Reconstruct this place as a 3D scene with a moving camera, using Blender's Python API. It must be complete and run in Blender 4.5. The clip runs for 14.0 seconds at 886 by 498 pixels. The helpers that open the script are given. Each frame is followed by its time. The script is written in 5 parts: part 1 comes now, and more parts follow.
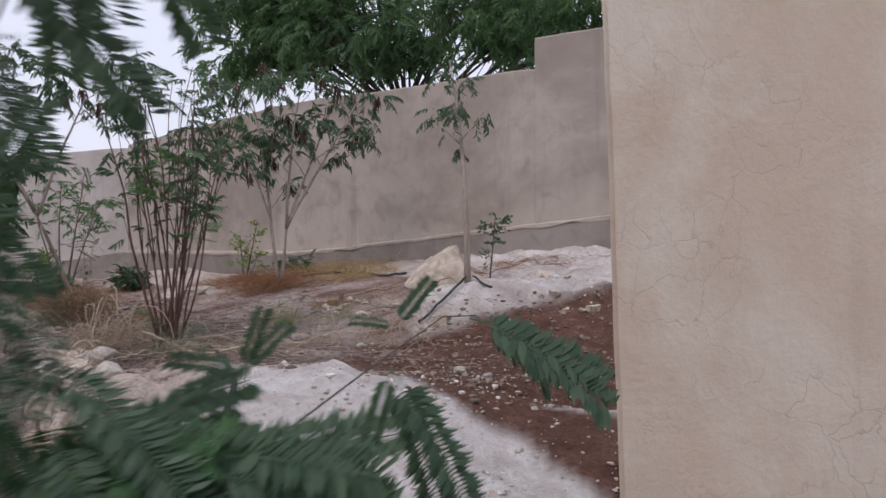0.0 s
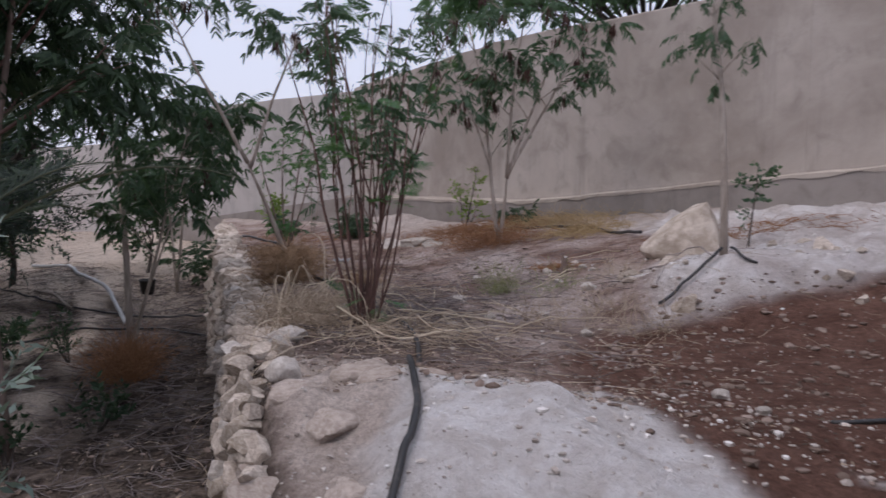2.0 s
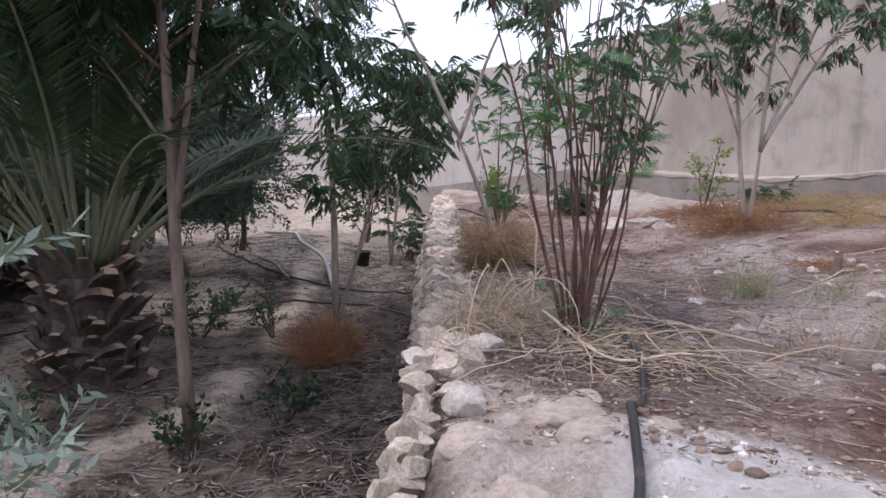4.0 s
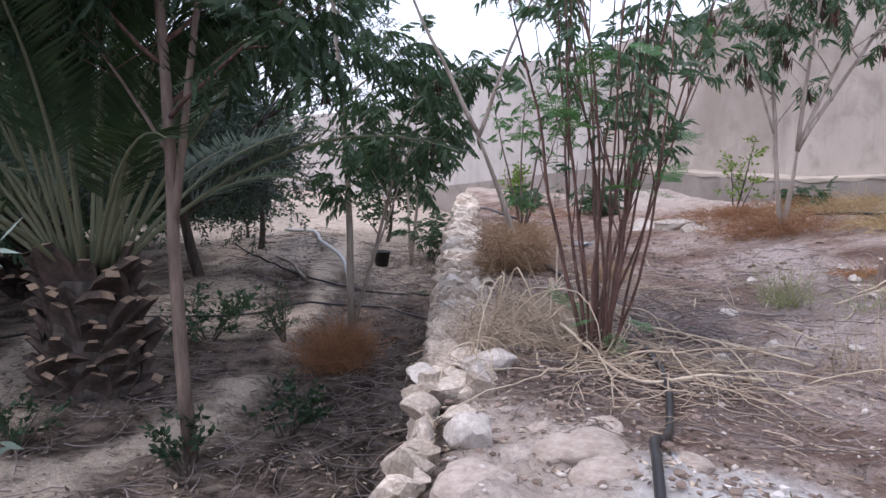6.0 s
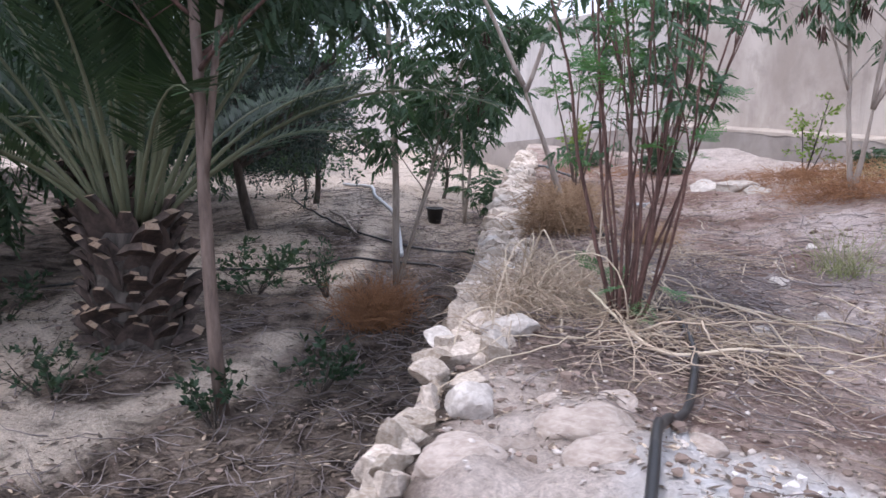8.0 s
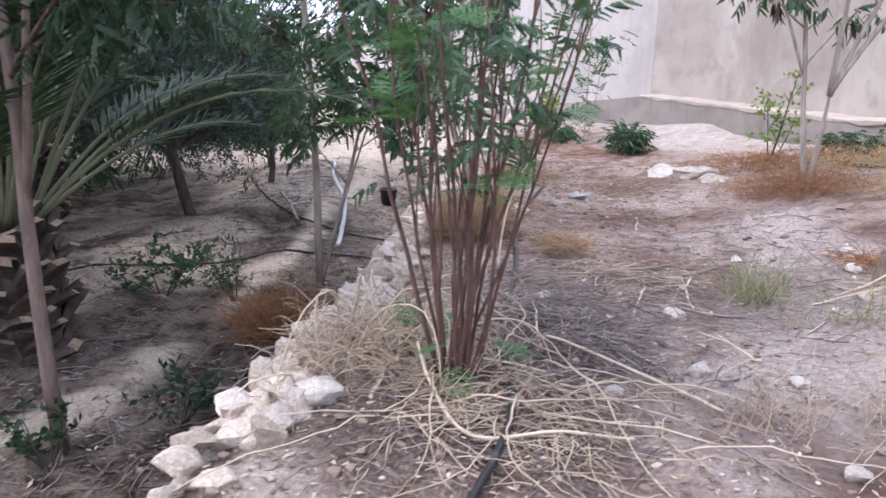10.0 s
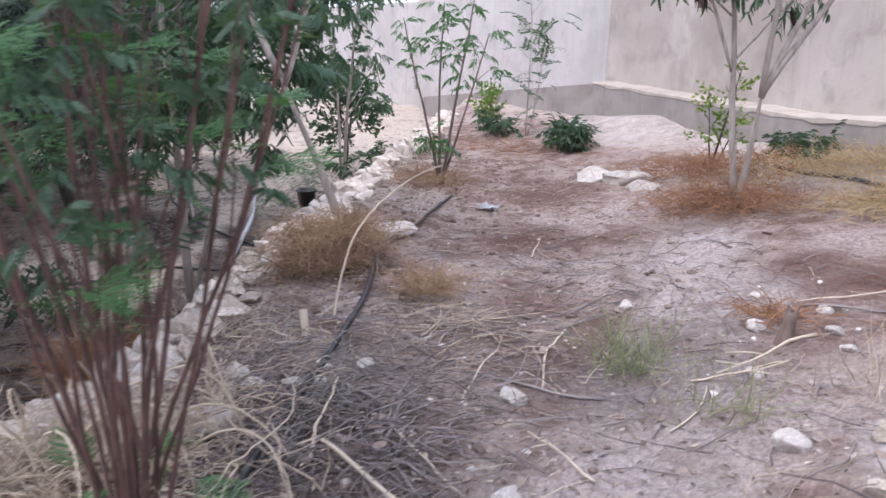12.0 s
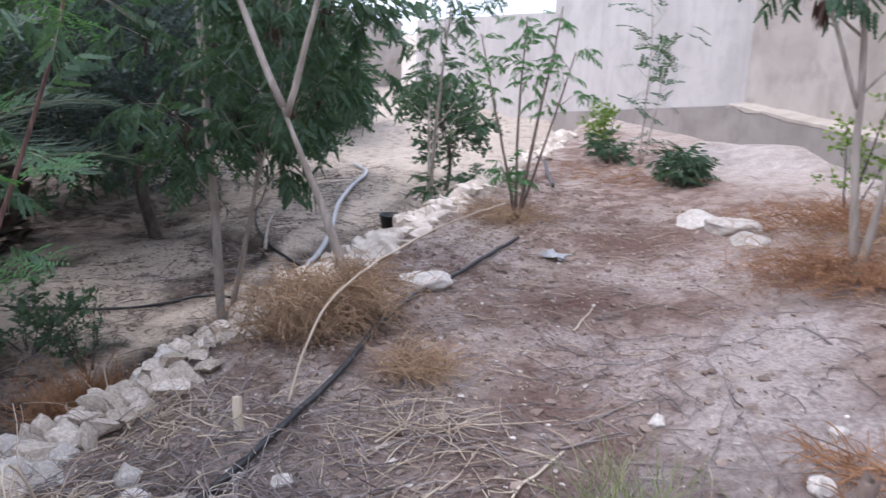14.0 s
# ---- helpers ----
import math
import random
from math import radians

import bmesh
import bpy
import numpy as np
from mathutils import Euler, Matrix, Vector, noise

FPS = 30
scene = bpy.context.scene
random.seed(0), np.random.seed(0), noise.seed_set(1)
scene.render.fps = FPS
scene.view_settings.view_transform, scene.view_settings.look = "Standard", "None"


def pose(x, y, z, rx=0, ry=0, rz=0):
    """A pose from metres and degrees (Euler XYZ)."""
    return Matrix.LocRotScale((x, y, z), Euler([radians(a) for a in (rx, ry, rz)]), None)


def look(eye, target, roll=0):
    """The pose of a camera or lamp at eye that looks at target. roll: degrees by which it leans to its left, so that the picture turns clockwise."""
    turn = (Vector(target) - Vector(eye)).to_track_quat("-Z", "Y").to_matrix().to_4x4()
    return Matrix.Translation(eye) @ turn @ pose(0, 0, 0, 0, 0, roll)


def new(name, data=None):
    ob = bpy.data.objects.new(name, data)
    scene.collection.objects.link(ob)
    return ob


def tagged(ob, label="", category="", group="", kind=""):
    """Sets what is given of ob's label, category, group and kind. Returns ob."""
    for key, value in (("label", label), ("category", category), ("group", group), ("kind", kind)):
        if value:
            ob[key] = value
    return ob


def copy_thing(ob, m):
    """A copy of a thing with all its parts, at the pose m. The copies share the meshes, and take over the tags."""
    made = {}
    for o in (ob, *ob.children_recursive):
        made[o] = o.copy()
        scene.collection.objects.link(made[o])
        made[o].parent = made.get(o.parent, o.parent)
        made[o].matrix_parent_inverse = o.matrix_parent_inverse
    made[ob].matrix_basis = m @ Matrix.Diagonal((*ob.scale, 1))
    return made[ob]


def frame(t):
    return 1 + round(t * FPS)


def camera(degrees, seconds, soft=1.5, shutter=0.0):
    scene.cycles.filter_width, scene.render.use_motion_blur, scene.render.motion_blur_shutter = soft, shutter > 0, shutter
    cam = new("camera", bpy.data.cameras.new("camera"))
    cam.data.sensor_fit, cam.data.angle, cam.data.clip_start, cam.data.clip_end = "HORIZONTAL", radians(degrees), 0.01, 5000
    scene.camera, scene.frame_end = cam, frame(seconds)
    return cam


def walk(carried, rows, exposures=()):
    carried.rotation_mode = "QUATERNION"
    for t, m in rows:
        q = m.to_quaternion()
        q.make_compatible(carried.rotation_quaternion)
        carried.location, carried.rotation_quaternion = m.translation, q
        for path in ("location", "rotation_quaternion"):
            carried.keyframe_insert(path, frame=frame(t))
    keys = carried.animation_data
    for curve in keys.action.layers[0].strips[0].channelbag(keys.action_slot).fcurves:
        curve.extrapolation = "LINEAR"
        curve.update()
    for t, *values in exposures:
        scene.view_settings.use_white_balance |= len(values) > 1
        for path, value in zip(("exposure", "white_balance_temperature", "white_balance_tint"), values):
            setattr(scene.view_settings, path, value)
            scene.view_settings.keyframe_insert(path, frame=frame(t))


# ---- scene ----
# camera and walk
cam = camera(59.7, 14.0, soft=1.5, shutter=0.4)
METRES, EYE, TILT, LEAN, TURN = 6.3, 0.75, 0.0, 0.0, 0.0
ROWS = [
    (0.0, 0.0, 0.0, 0.0, 0.0, 0.0, 0.0),
    (0.5, 0.0147, 0.0477, 0.0025, -0.16, -0.59, 0.02),
    (1.0, 0.0176, 0.0813, 0.0144, 1.54, -1.53, 0.12),
    (1.5, -0.0019, 0.1214, 0.023, 10.06, -4.15, -0.13),
    (2.0, -0.0176, 0.1689, 0.029, 16.81, -4.77, -0.37),
    (2.5, -0.0354, 0.2048, 0.0313, 21.61, -5.87, -0.47),
    (3.0, -0.0535, 0.2626, 0.0301, 27.82, -6.47, -0.66),
    (3.5, -0.0612, 0.2874, 0.0332, 31.57, -6.96, -0.74),
    (6.0, -0.0806, 0.3479, 0.0379, 35.5, -7.51, -1.05),
    (6.5, -0.0837, 0.3467, 0.0384, 36.04, -7.95, -1.1),
    (7.0, -0.0869, 0.3435, 0.0366, 37.86, -8.79, -1.19),
    (9.5, -0.0276, 0.503, 0.0625, 42.14, -13.53, -1.24),
    (10.0, -0.0241, 0.5351, 0.083, 42.02, -14.19, -1.22),
    (10.5, -0.0081, 0.5791, 0.0892, 41.87, -14.9, -1.24),
    (11.0, -0.0048, 0.6176, 0.1039, 41.75, -15.6, -1.2),
    (11.5, -0.0217, 0.6775, 0.102, 41.82, -15.92, -1.19),
    (12.0, -0.0173, 0.7362, 0.1064, 41.84, -15.94, -1.08),
    (12.5, -0.0072, 0.7976, 0.1093, 42.1, -15.94, -1.08),
    (13.0, -0.0174, 0.8456, 0.1094, 43.63, -16.0, -1.12),
    (13.5, -0.028, 0.8812, 0.1174, 47.32, -15.82, -1.1),
    (14.0, -0.0324, 0.9173, 0.1208, 53.86, -15.66, -1.24),
]
EXPOSURES = [(0.0, -0.4, 6650, 15), (0.5, -0.56, 6580, 15), (1.5, -0.56, 6400, 16), (2.5, -0.45, 6375, 16.5), (3.0, -0.14, 6360, 16.7), (3.5, 0.1, 6350, 17), (6.0, 0.36, 6150, 16), (9.5, 0.85, 6050, 15), (11.0, 0.95, 6050, 15), (12.5, 0.68, 6050, 14.5), (14.0, 0.7, 5980, 12.5)]
walk(cam, [(t, pose(0, 0, EYE, TILT, LEAN, TURN) @ pose(METRES * x, METRES * y, METRES * z, 90 + pitch, roll, yaw)) for t, x, y, z, yaw, pitch, roll in ROWS], EXPOSURES)

# sky and sun: soft evening light under a pale sky
SUN_ELEV, SUN_ROT = radians(62), radians(215)
world = bpy.data.worlds.new("world")
scene.world = world
world.use_nodes = True
wn = world.node_tree.nodes
sky = wn.new("ShaderNodeTexSky")
sky.sky_type, sky.sun_disc, sky.sun_elevation, sky.sun_rotation = "NISHITA", False, SUN_ELEV, SUN_ROT
sky.air_density, sky.dust_density, sky.ozone_density = 1.0, 5.0, 1.0
soften = wn.new("ShaderNodeMixRGB")
soften.inputs[0].default_value, soften.inputs[2].default_value = 0.75, (6.6, 7.0, 8.2, 1)
world.node_tree.links.new(sky.outputs[0], soften.inputs[1])
world.node_tree.links.new(soften.outputs[0], wn["Background"].inputs[0])
wn["Background"].inputs[1].default_value = 0.19
sun = new("sun", bpy.data.lights.new("sun", "SUN"))
sun.data.energy, sun.data.angle, sun.data.color = 1.0, radians(24), (1.0, 0.92, 0.88)
sun.matrix_world = look((4 * math.sin(SUN_ROT) * math.cos(SUN_ELEV), 4 * math.cos(SUN_ROT) * math.cos(SUN_ELEV), 4 * math.sin(SUN_ELEV)), (0, 0, 0))


# ---- materials ----
def nodes_of(name):
    m = bpy.data.materials.new(name)
    m.use_nodes = True
    t = m.node_tree
    return m, t, t.nodes["Principled BSDF"]


def link(t, a, b):
    t.links.new(a, b)


def noise_node(t, scale, detail=5.0, rough=0.6, dist=0.0, vec=None):
    n = t.nodes.new("ShaderNodeTexNoise")
    n.inputs["Scale"].default_value, n.inputs["Detail"].default_value = scale, detail
    n.inputs["Roughness"].default_value, n.inputs["Distortion"].default_value = rough, dist
    if vec:
        link(t, vec, n.inputs["Vector"])
    return n.outputs["Fac"]


def ramp(t, fac, a, b):
    r = t.nodes.new("ShaderNodeMapRange")
    r.interpolation_type = "SMOOTHSTEP"
    r.inputs["From Min"].default_value, r.inputs["From Max"].default_value = a, b
    link(t, fac, r.inputs["Value"])
    return r.outputs["Result"]


def mix(t, fac, a, b, kind="MIX"):
    m = t.nodes.new("ShaderNodeMixRGB")
    m.blend_type = kind
    for k, v in ((0, fac), (1, a), (2, b)):
        if isinstance(v, (int, float)):
            m.inputs[k].default_value = v
        elif isinstance(v, tuple):
            m.inputs[k].default_value = (*v, 1)
        else:
            link(t, v, m.inputs[k])
    return m.outputs[0]


def maths(t, op, a, b):
    m = t.nodes.new("ShaderNodeMath")
    m.operation = op
    for k, v in ((0, a), (1, b)):
        if isinstance(v, (int, float)):
            m.inputs[k].default_value = v
        else:
            link(t, v, m.inputs[k])
    return m.outputs[0]


def bump(t, p, height, strength, dist):
    b = t.nodes.new("ShaderNodeBump")
    b.inputs["Strength"].default_value, b.inputs["Distance"].default_value = strength, dist
    link(t, height, b.inputs["Height"])
    link(t, b.outputs[0], p.inputs["Normal"])


def coords(t, kind="Object"):
    return t.nodes.new("ShaderNodeTexCoord").outputs[kind]


def attr(t, name):
    a = t.nodes.new("ShaderNodeAttribute")
    a.attribute_name = name
    return a.outputs["Fac"]


def soil_material():
    m, t, p = nodes_of("soil")
    v = coords(t)
    big, mid, fine = noise_node(t, 0.9, 4, 0.6, 0.4, v), noise_node(t, 6, 6, 0.65, 0.3, v), noise_node(t, 42, 6, 0.75, 0, v)
    grit = noise_node(t, 160, 3, 0.7, 0, v)
    col = mix(t, ramp(t, mid, 0.38, 0.62), (0.225, 0.15, 0.125), (0.44, 0.345, 0.305))
    col = mix(t, ramp(t, big, 0.42, 0.68), col, (0.50, 0.42, 0.375))
    patch = noise_node(t, 2.1, 5, 0.65, 0.8, v)
    col = mix(t, maths(t, "MULTIPLY", ramp(t, patch, 0.50, 0.64), 0.75), col, (0.215, 0.142, 0.112))
    # brown lower garden soil, with the shade under its trees mixed into the darks
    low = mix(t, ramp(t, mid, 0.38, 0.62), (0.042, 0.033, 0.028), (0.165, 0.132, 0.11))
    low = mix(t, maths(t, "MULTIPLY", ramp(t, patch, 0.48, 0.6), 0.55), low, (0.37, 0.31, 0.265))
    low = mix(t, maths(t, "MULTIPLY", attr(t, "sand"), ramp(t, mid, 0.2, 0.52)), low, (0.60, 0.52, 0.435))
    dust = mix(t, ramp(t, fine, 0.3, 0.62), (0.34, 0.265, 0.24), (0.56, 0.475, 0.445))
    col = mix(t, maths(t, "MULTIPLY", attr(t, "dust"), ramp(t, mid, 0.3, 0.56)), col, dust)
    col = mix(t, maths(t, "MULTIPLY", attr(t, "loam"), ramp(t, mid, 0.25, 0.6)), col, (0.17, 0.098, 0.078))
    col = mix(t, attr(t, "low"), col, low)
    mulch = mix(t, ramp(t, fine, 0.35, 0.65), (0.075, 0.058, 0.052), (0.24, 0.195, 0.178))
    col = mix(t, maths(t, "MULTIPLY", attr(t, "mulch"), ramp(t, mid, 0.25, 0.5)), col, mulch)
    red = mix(t, ramp(t, mid, 0.3, 0.7), (0.115, 0.06, 0.045), (0.2, 0.115, 0.088))
    col = mix(t, attr(t, "red"), col, red)
    clay = mix(t, ramp(t, mid, 0.3, 0.7), (0.47, 0.40, 0.35), (0.66, 0.585, 0.53))
    col = mix(t, attr(t, "clay"), col, clay)
    col = mix(t, 0.6, col, mix(t, ramp(t, fine, 0.3, 0.68), (0.52, 0.48, 0.46), (1.3, 1.28, 1.27)), "MULTIPLY")
    col = mix(t, 0.3, col, mix(t, ramp(t, grit, 0.35, 0.65), (0.6, 0.58, 0.57), (1.3, 1.3, 1.3)), "MULTIPLY")
    chalk = mix(t, ramp(t, mid, 0.3, 0.72), (0.62, 0.575, 0.545), (0.87, 0.855, 0.855))
    chalk = mix(t, 0.35, chalk, mix(t, ramp(t, fine, 0.3, 0.6), (0.62, 0.60, 0.58), (1.1, 1.1, 1.1)), "MULTIPLY")
    col = mix(t, attr(t, "chalk"), col, chalk)
    link(t, col, p.inputs["Base Color"])
    p.inputs["Roughness"].default_value = 0.95
    p.inputs["Specular IOR Level"].default_value = 0.15
    h = maths(t, "ADD", maths(t, "MULTIPLY", mid, 1.2), maths(t, "ADD", maths(t, "MULTIPLY", fine, 0.55), maths(t, "MULTIPLY", grit, 0.2)))
    bump(t, p, h, 1.0, 0.05)
    return m


def plaster_material(name, a, b, stain, cracks=0.0):
    m, t, p = nodes_of(name)
    v = coords(t)
    big, mid, fine = noise_node(t, 1.5 if cracks else 0.55, 5, 0.6, 0.6, v), noise_node(t, 3.2, 6, 0.62, 0.4, v), noise_node(t, 60, 5, 0.7, 0, v)
    col = mix(t, ramp(t, big, 0.38 if cracks else 0.3, 0.60 if cracks else 0.7), a, b)
    col = mix(t, maths(t, "MULTIPLY", ramp(t, mid, 0.45, 0.75), 0.6), col, stain)
    st = t.nodes.new("ShaderNodeMapping")
    st.inputs["Scale"].default_value = (1.6, 1.6, 0.12)
    link(t, v, st.inputs["Vector"])
    streak = noise_node(t, 2.4, 5, 0.65, 0.2, st.outputs[0])
    col = mix(t, maths(t, "MULTIPLY", ramp(t, streak, 0.52, 0.75), 0.35), col, (stain[0] * 0.72, stain[1] * 0.72, stain[2] * 0.74))
    col = mix(t, 0.25, col, mix(t, fine, (0.7, 0.7, 0.7), (1.25, 1.25, 1.25)), "MULTIPLY")
    h = maths(t, "ADD", maths(t, "MULTIPLY", mid, 0.8), maths(t, "MULTIPLY", fine, 0.2))
    if cracks:
        wv = t.nodes.new("ShaderNodeMixRGB")
        wv.inputs[0].default_value = 0.2
        link(t, v, wv.inputs[1])
        nn = t.nodes.new("ShaderNodeTexNoise")
        nn.inputs["Scale"].default_value, nn.inputs["Detail"].default_value = 6, 5
        link(t, v, nn.inputs["Vector"])
        link(t, nn.outputs["Color"], wv.inputs[2])
        vo = t.nodes.new("ShaderNodeTexVoronoi")
        vo.feature = "DISTANCE_TO_EDGE"
        vo.inputs["Scale"].default_value = 12.0
        link(t, wv.outputs[0], vo.inputs["Vector"])
        line = ramp(t, vo.outputs["Distance"], 0.026, 0.0)
        zone = ramp(t, noise_node(t, 3.0, 4, 0.6, 0.4, v), 0.42, 0.66)
        crack = maths(t, "MULTIPLY", line, zone)
        col = mix(t, maths(t, "MULTIPLY", crack, cracks), col, (0.13, 0.1, 0.075))
        h = maths(t, "SUBTRACT", h, maths(t, "MULTIPLY", crack, 0.05))
    link(t, col, p.inputs["Base Color"])
    p.inputs["Roughness"].default_value = 0.92
    p.inputs["Specular IOR Level"].default_value = 0.2
    bump(t, p, h, 0.55, 0.02)
    return m


def rock_material(name, a, b, rand=0.35):
    m, t, p = nodes_of(name)
    v = coords(t)
    mid, fine = noise_node(t, 7, 6, 0.65, 0.5, v), noise_node(t, 45, 5, 0.7, 0, v)
    col = mix(t, ramp(t, mid, 0.33, 0.68), a, b)
    inf = t.nodes.new("ShaderNodeObjectInfo").outputs["Random"]
    col = mix(t, 1.0, col, mix(t, inf, (1 - rand, 1 - rand * 1.1, 1 - rand * 1.25), (1.12, 1.1, 1.08)), "MULTIPLY")
    link(t, col, p.inputs["Base Color"])
    p.inputs["Roughness"].default_value = 0.9
    bump(t, p, maths(t, "ADD", mid, maths(t, "MULTIPLY", fine, 0.4)), 0.6, 0.02)
    return m


def bark_material(name, a, b, scale=20, squash=0.2):
    m, t, p = nodes_of(name)
    mp = t.nodes.new("ShaderNodeMapping")
    mp.inputs["Scale"].default_value = (1, 1, squash)
    link(t, coords(t), mp.inputs["Vector"])
    n, f = noise_node(t, scale, 6, 0.65, 0.4, mp.outputs[0]), noise_node(t, scale * 5, 4, 0.7, 0, mp.outputs[0])
    link(t, mix(t, ramp(t, n, 0.32, 0.68), a, b), p.inputs["Base Color"])
    p.inputs["Roughness"].default_value = 0.85
    bump(t, p, maths(t, "ADD", n, maths(t, "MULTIPLY", f, 0.5)), 0.6, 0.006)
    return m


def island_material(name, a, b, rough=0.6, leaf=0.0):
    """Leaves, straw and twigs: each piece takes its own shade between two colours."""
    m, t, p = nodes_of(name)
    rnd = t.nodes.new("ShaderNodeNewGeometry").outputs["Random Per Island"]
    blot = noise_node(t, 3.0, 3, 0.6, 0, coords(t))
    col = mix(t, maths(t, "ADD", maths(t, "MULTIPLY", rnd, 0.6), maths(t, "MULTIPLY", ramp(t, blot, 0.3, 0.7), 0.4)), a, b)
    link(t, col, p.inputs["Base Color"])
    p.inputs["Roughness"].default_value = rough
    p.inputs["Specular IOR Level"].default_value = 0.25
    if leaf:
        tr = t.nodes.new("ShaderNodeBsdfTranslucent")
        link(t, mix(t, 1.0, col, (1.3, 1.5, 0.7), "MULTIPLY"), tr.inputs["Color"])
        ms = t.nodes.new("ShaderNodeMixShader")
        ms.inputs[0].default_value = leaf
        link(t, p.outputs[0], ms.inputs[1])
        link(t, tr.outputs[0], ms.inputs[2])
        link(t, ms.outputs[0], t.nodes["Material Output"].inputs["Surface"])
    return m


def plain_material(name, colour, rough=0.5, spots=(0.2, 0.2, 0.2)):
    m, t, p = nodes_of(name)
    n = noise_node(t, 14, 5, 0.65, 0.3, coords(t))
    link(t, mix(t, maths(t, "MULTIPLY", ramp(t, n, 0.5, 0.75), 0.5), colour, spots), p.inputs["Base Color"])
    p.inputs["Roughness"].default_value = rough
    return m


SOIL = soil_material()
PLASTER = plaster_material("wall_plaster", (0.315, 0.27, 0.235), (0.50, 0.45, 0.405), (0.27, 0.235, 0.205))
# west wall's copy of the plaster, its brighter light put into the colour
PLASTER_LIT = plaster_material("wall_plaster_lit", (0.42, 0.39, 0.365), (0.53, 0.495, 0.47), (0.36, 0.335, 0.315))
PLASTER_NEAR = plaster_material("cracked_plaster", (0.60, 0.50, 0.405), (0.67, 0.605, 0.52), (0.52, 0.405, 0.31), 0.24)
CONCRETE = plaster_material("footing_concrete", (0.22, 0.195, 0.175), (0.34, 0.305, 0.28), (0.19, 0.17, 0.155))
RIM = plaster_material("footing_rim", (0.36, 0.31, 0.265), (0.50, 0.44, 0.38), (0.27, 0.235, 0.20))
STONE = rock_material("limestone", (0.42, 0.355, 0.295), (0.71, 0.645, 0.58), 0.32)
CLAY = rock_material("dry_clay", (0.33, 0.275, 0.24), (0.50, 0.44, 0.395), 0.15)
CHALKSTONE = rock_material("white_limestone", (0.46, 0.42, 0.385), (0.68, 0.65, 0.62), 0.25)
BARK_GREY = bark_material("grey_bark", (0.26, 0.215, 0.18), (0.42, 0.37, 0.325))
BARK_BROWN = bark_material("brown_bark", (0.125, 0.09, 0.075), (0.235, 0.175, 0.145))
BARK_RED = bark_material("red_brown_stem", (0.075, 0.042, 0.036), (0.19, 0.108, 0.09), 30)
BARK_DARK = bark_material("dark_bark", (0.05, 0.042, 0.036), (0.13, 0.11, 0.095))
BOOT = bark_material("palm_boot", (0.025, 0.019, 0.017), (0.13, 0.095, 0.08), 9, 0.5)
BOOT_CUT = bark_material("palm_boot_cut", (0.22, 0.15, 0.10), (0.36, 0.27, 0.2), 30, 0.5)
LEAF = island_material("pinnate_leaf", (0.036, 0.075, 0.048), (0.105, 0.165, 0.105), 0.5, 0.3)
LEAF_BRIGHT = island_material("young_leaf", (0.05, 0.125, 0.055), (0.12, 0.245, 0.10), 0.5, 0.3)
LEAF_DARK = island_material("dark_leaf", (0.036, 0.068, 0.044), (0.095, 0.15, 0.09), 0.55, 0.2)
# darker copy of the leaf green, with the garden's deep shade in its colour
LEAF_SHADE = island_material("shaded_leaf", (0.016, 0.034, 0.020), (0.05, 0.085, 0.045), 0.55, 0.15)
LEAF_LIME = island_material("lime_leaf", (0.10, 0.17, 0.04), (0.22, 0.29, 0.075), 0.5, 0.3)
# brighter copy of the leaf green, so dark crown undersides look lit
LEAF_BACK = island_material("sunlit_feathery_leaf", (0.06, 0.125, 0.08), (0.15, 0.24, 0.14), 0.5, 0.45)
OLIVE = island_material("olive_leaf", (0.022, 0.037, 0.034), (0.085, 0.118, 0.104), 0.5, 0.12)
SILVER = island_material("silver_olive_leaf", (0.085, 0.12, 0.10), (0.25, 0.31, 0.27), 0.5, 0.15)
PALM = island_material("palm_leaflet", (0.024, 0.048, 0.027), (0.065, 0.105, 0.055), 0.5, 0.2)
RACHIS = island_material("palm_rachis", (0.11, 0.13, 0.08), (0.22, 0.23, 0.145), 0.55)
POD = island_material("dry_pod", (0.04, 0.02, 0.016), (0.11, 0.062, 0.05), 0.6)
STRAW = island_material("dry_straw", (0.30, 0.225, 0.16), (0.62, 0.52, 0.41), 0.8)
STRAW_PALE = island_material("pale_stalk", (0.45, 0.37, 0.27), (0.66, 0.57, 0.45), 0.8)
TWIG = island_material("grey_twig", (0.10, 0.08, 0.075), (0.36, 0.315, 0.305), 0.85)
RUST = island_material("rusty_dry_plant", (0.18, 0.09, 0.05), (0.42, 0.225, 0.115), 0.85)
GOLD = island_material("golden_needle_litter", (0.20, 0.125, 0.075), (0.47, 0.325, 0.205), 0.85)
GOLD_STRAW = island_material("golden_straw", (0.34, 0.24, 0.12), (0.62, 0.47, 0.27), 0.85)
WEED = island_material("pale_green_weed", (0.19, 0.22, 0.10), (0.36, 0.37, 0.2), 0.75, 0.15)
LITTER = island_material("leaf_litter", (0.05, 0.04, 0.032), (0.20, 0.155, 0.12), 0.9)
PIPE_BLACK = plain_material("black_pipe", (0.022, 0.022, 0.024), 0.45, (0.16, 0.14, 0.12))
PIPE_GREY = plain_material("grey_pipe", (0.42, 0.43, 0.44), 0.5, (0.3, 0.28, 0.26))
POT = plain_material("black_plastic", (0.015, 0.016, 0.017), 0.5, (0.05, 0.045, 0.04))
CHUNK = island_material("chalk_chunk", (0.60, 0.57, 0.54), (0.85, 0.83, 0.82), 0.95)
CLOD = island_material("soil_clod", (0.10, 0.07, 0.055), (0.34, 0.265, 0.225), 0.95)
PEBBLE = island_material("pebble", (0.26, 0.215, 0.185), (0.64, 0.59, 0.55), 0.9)


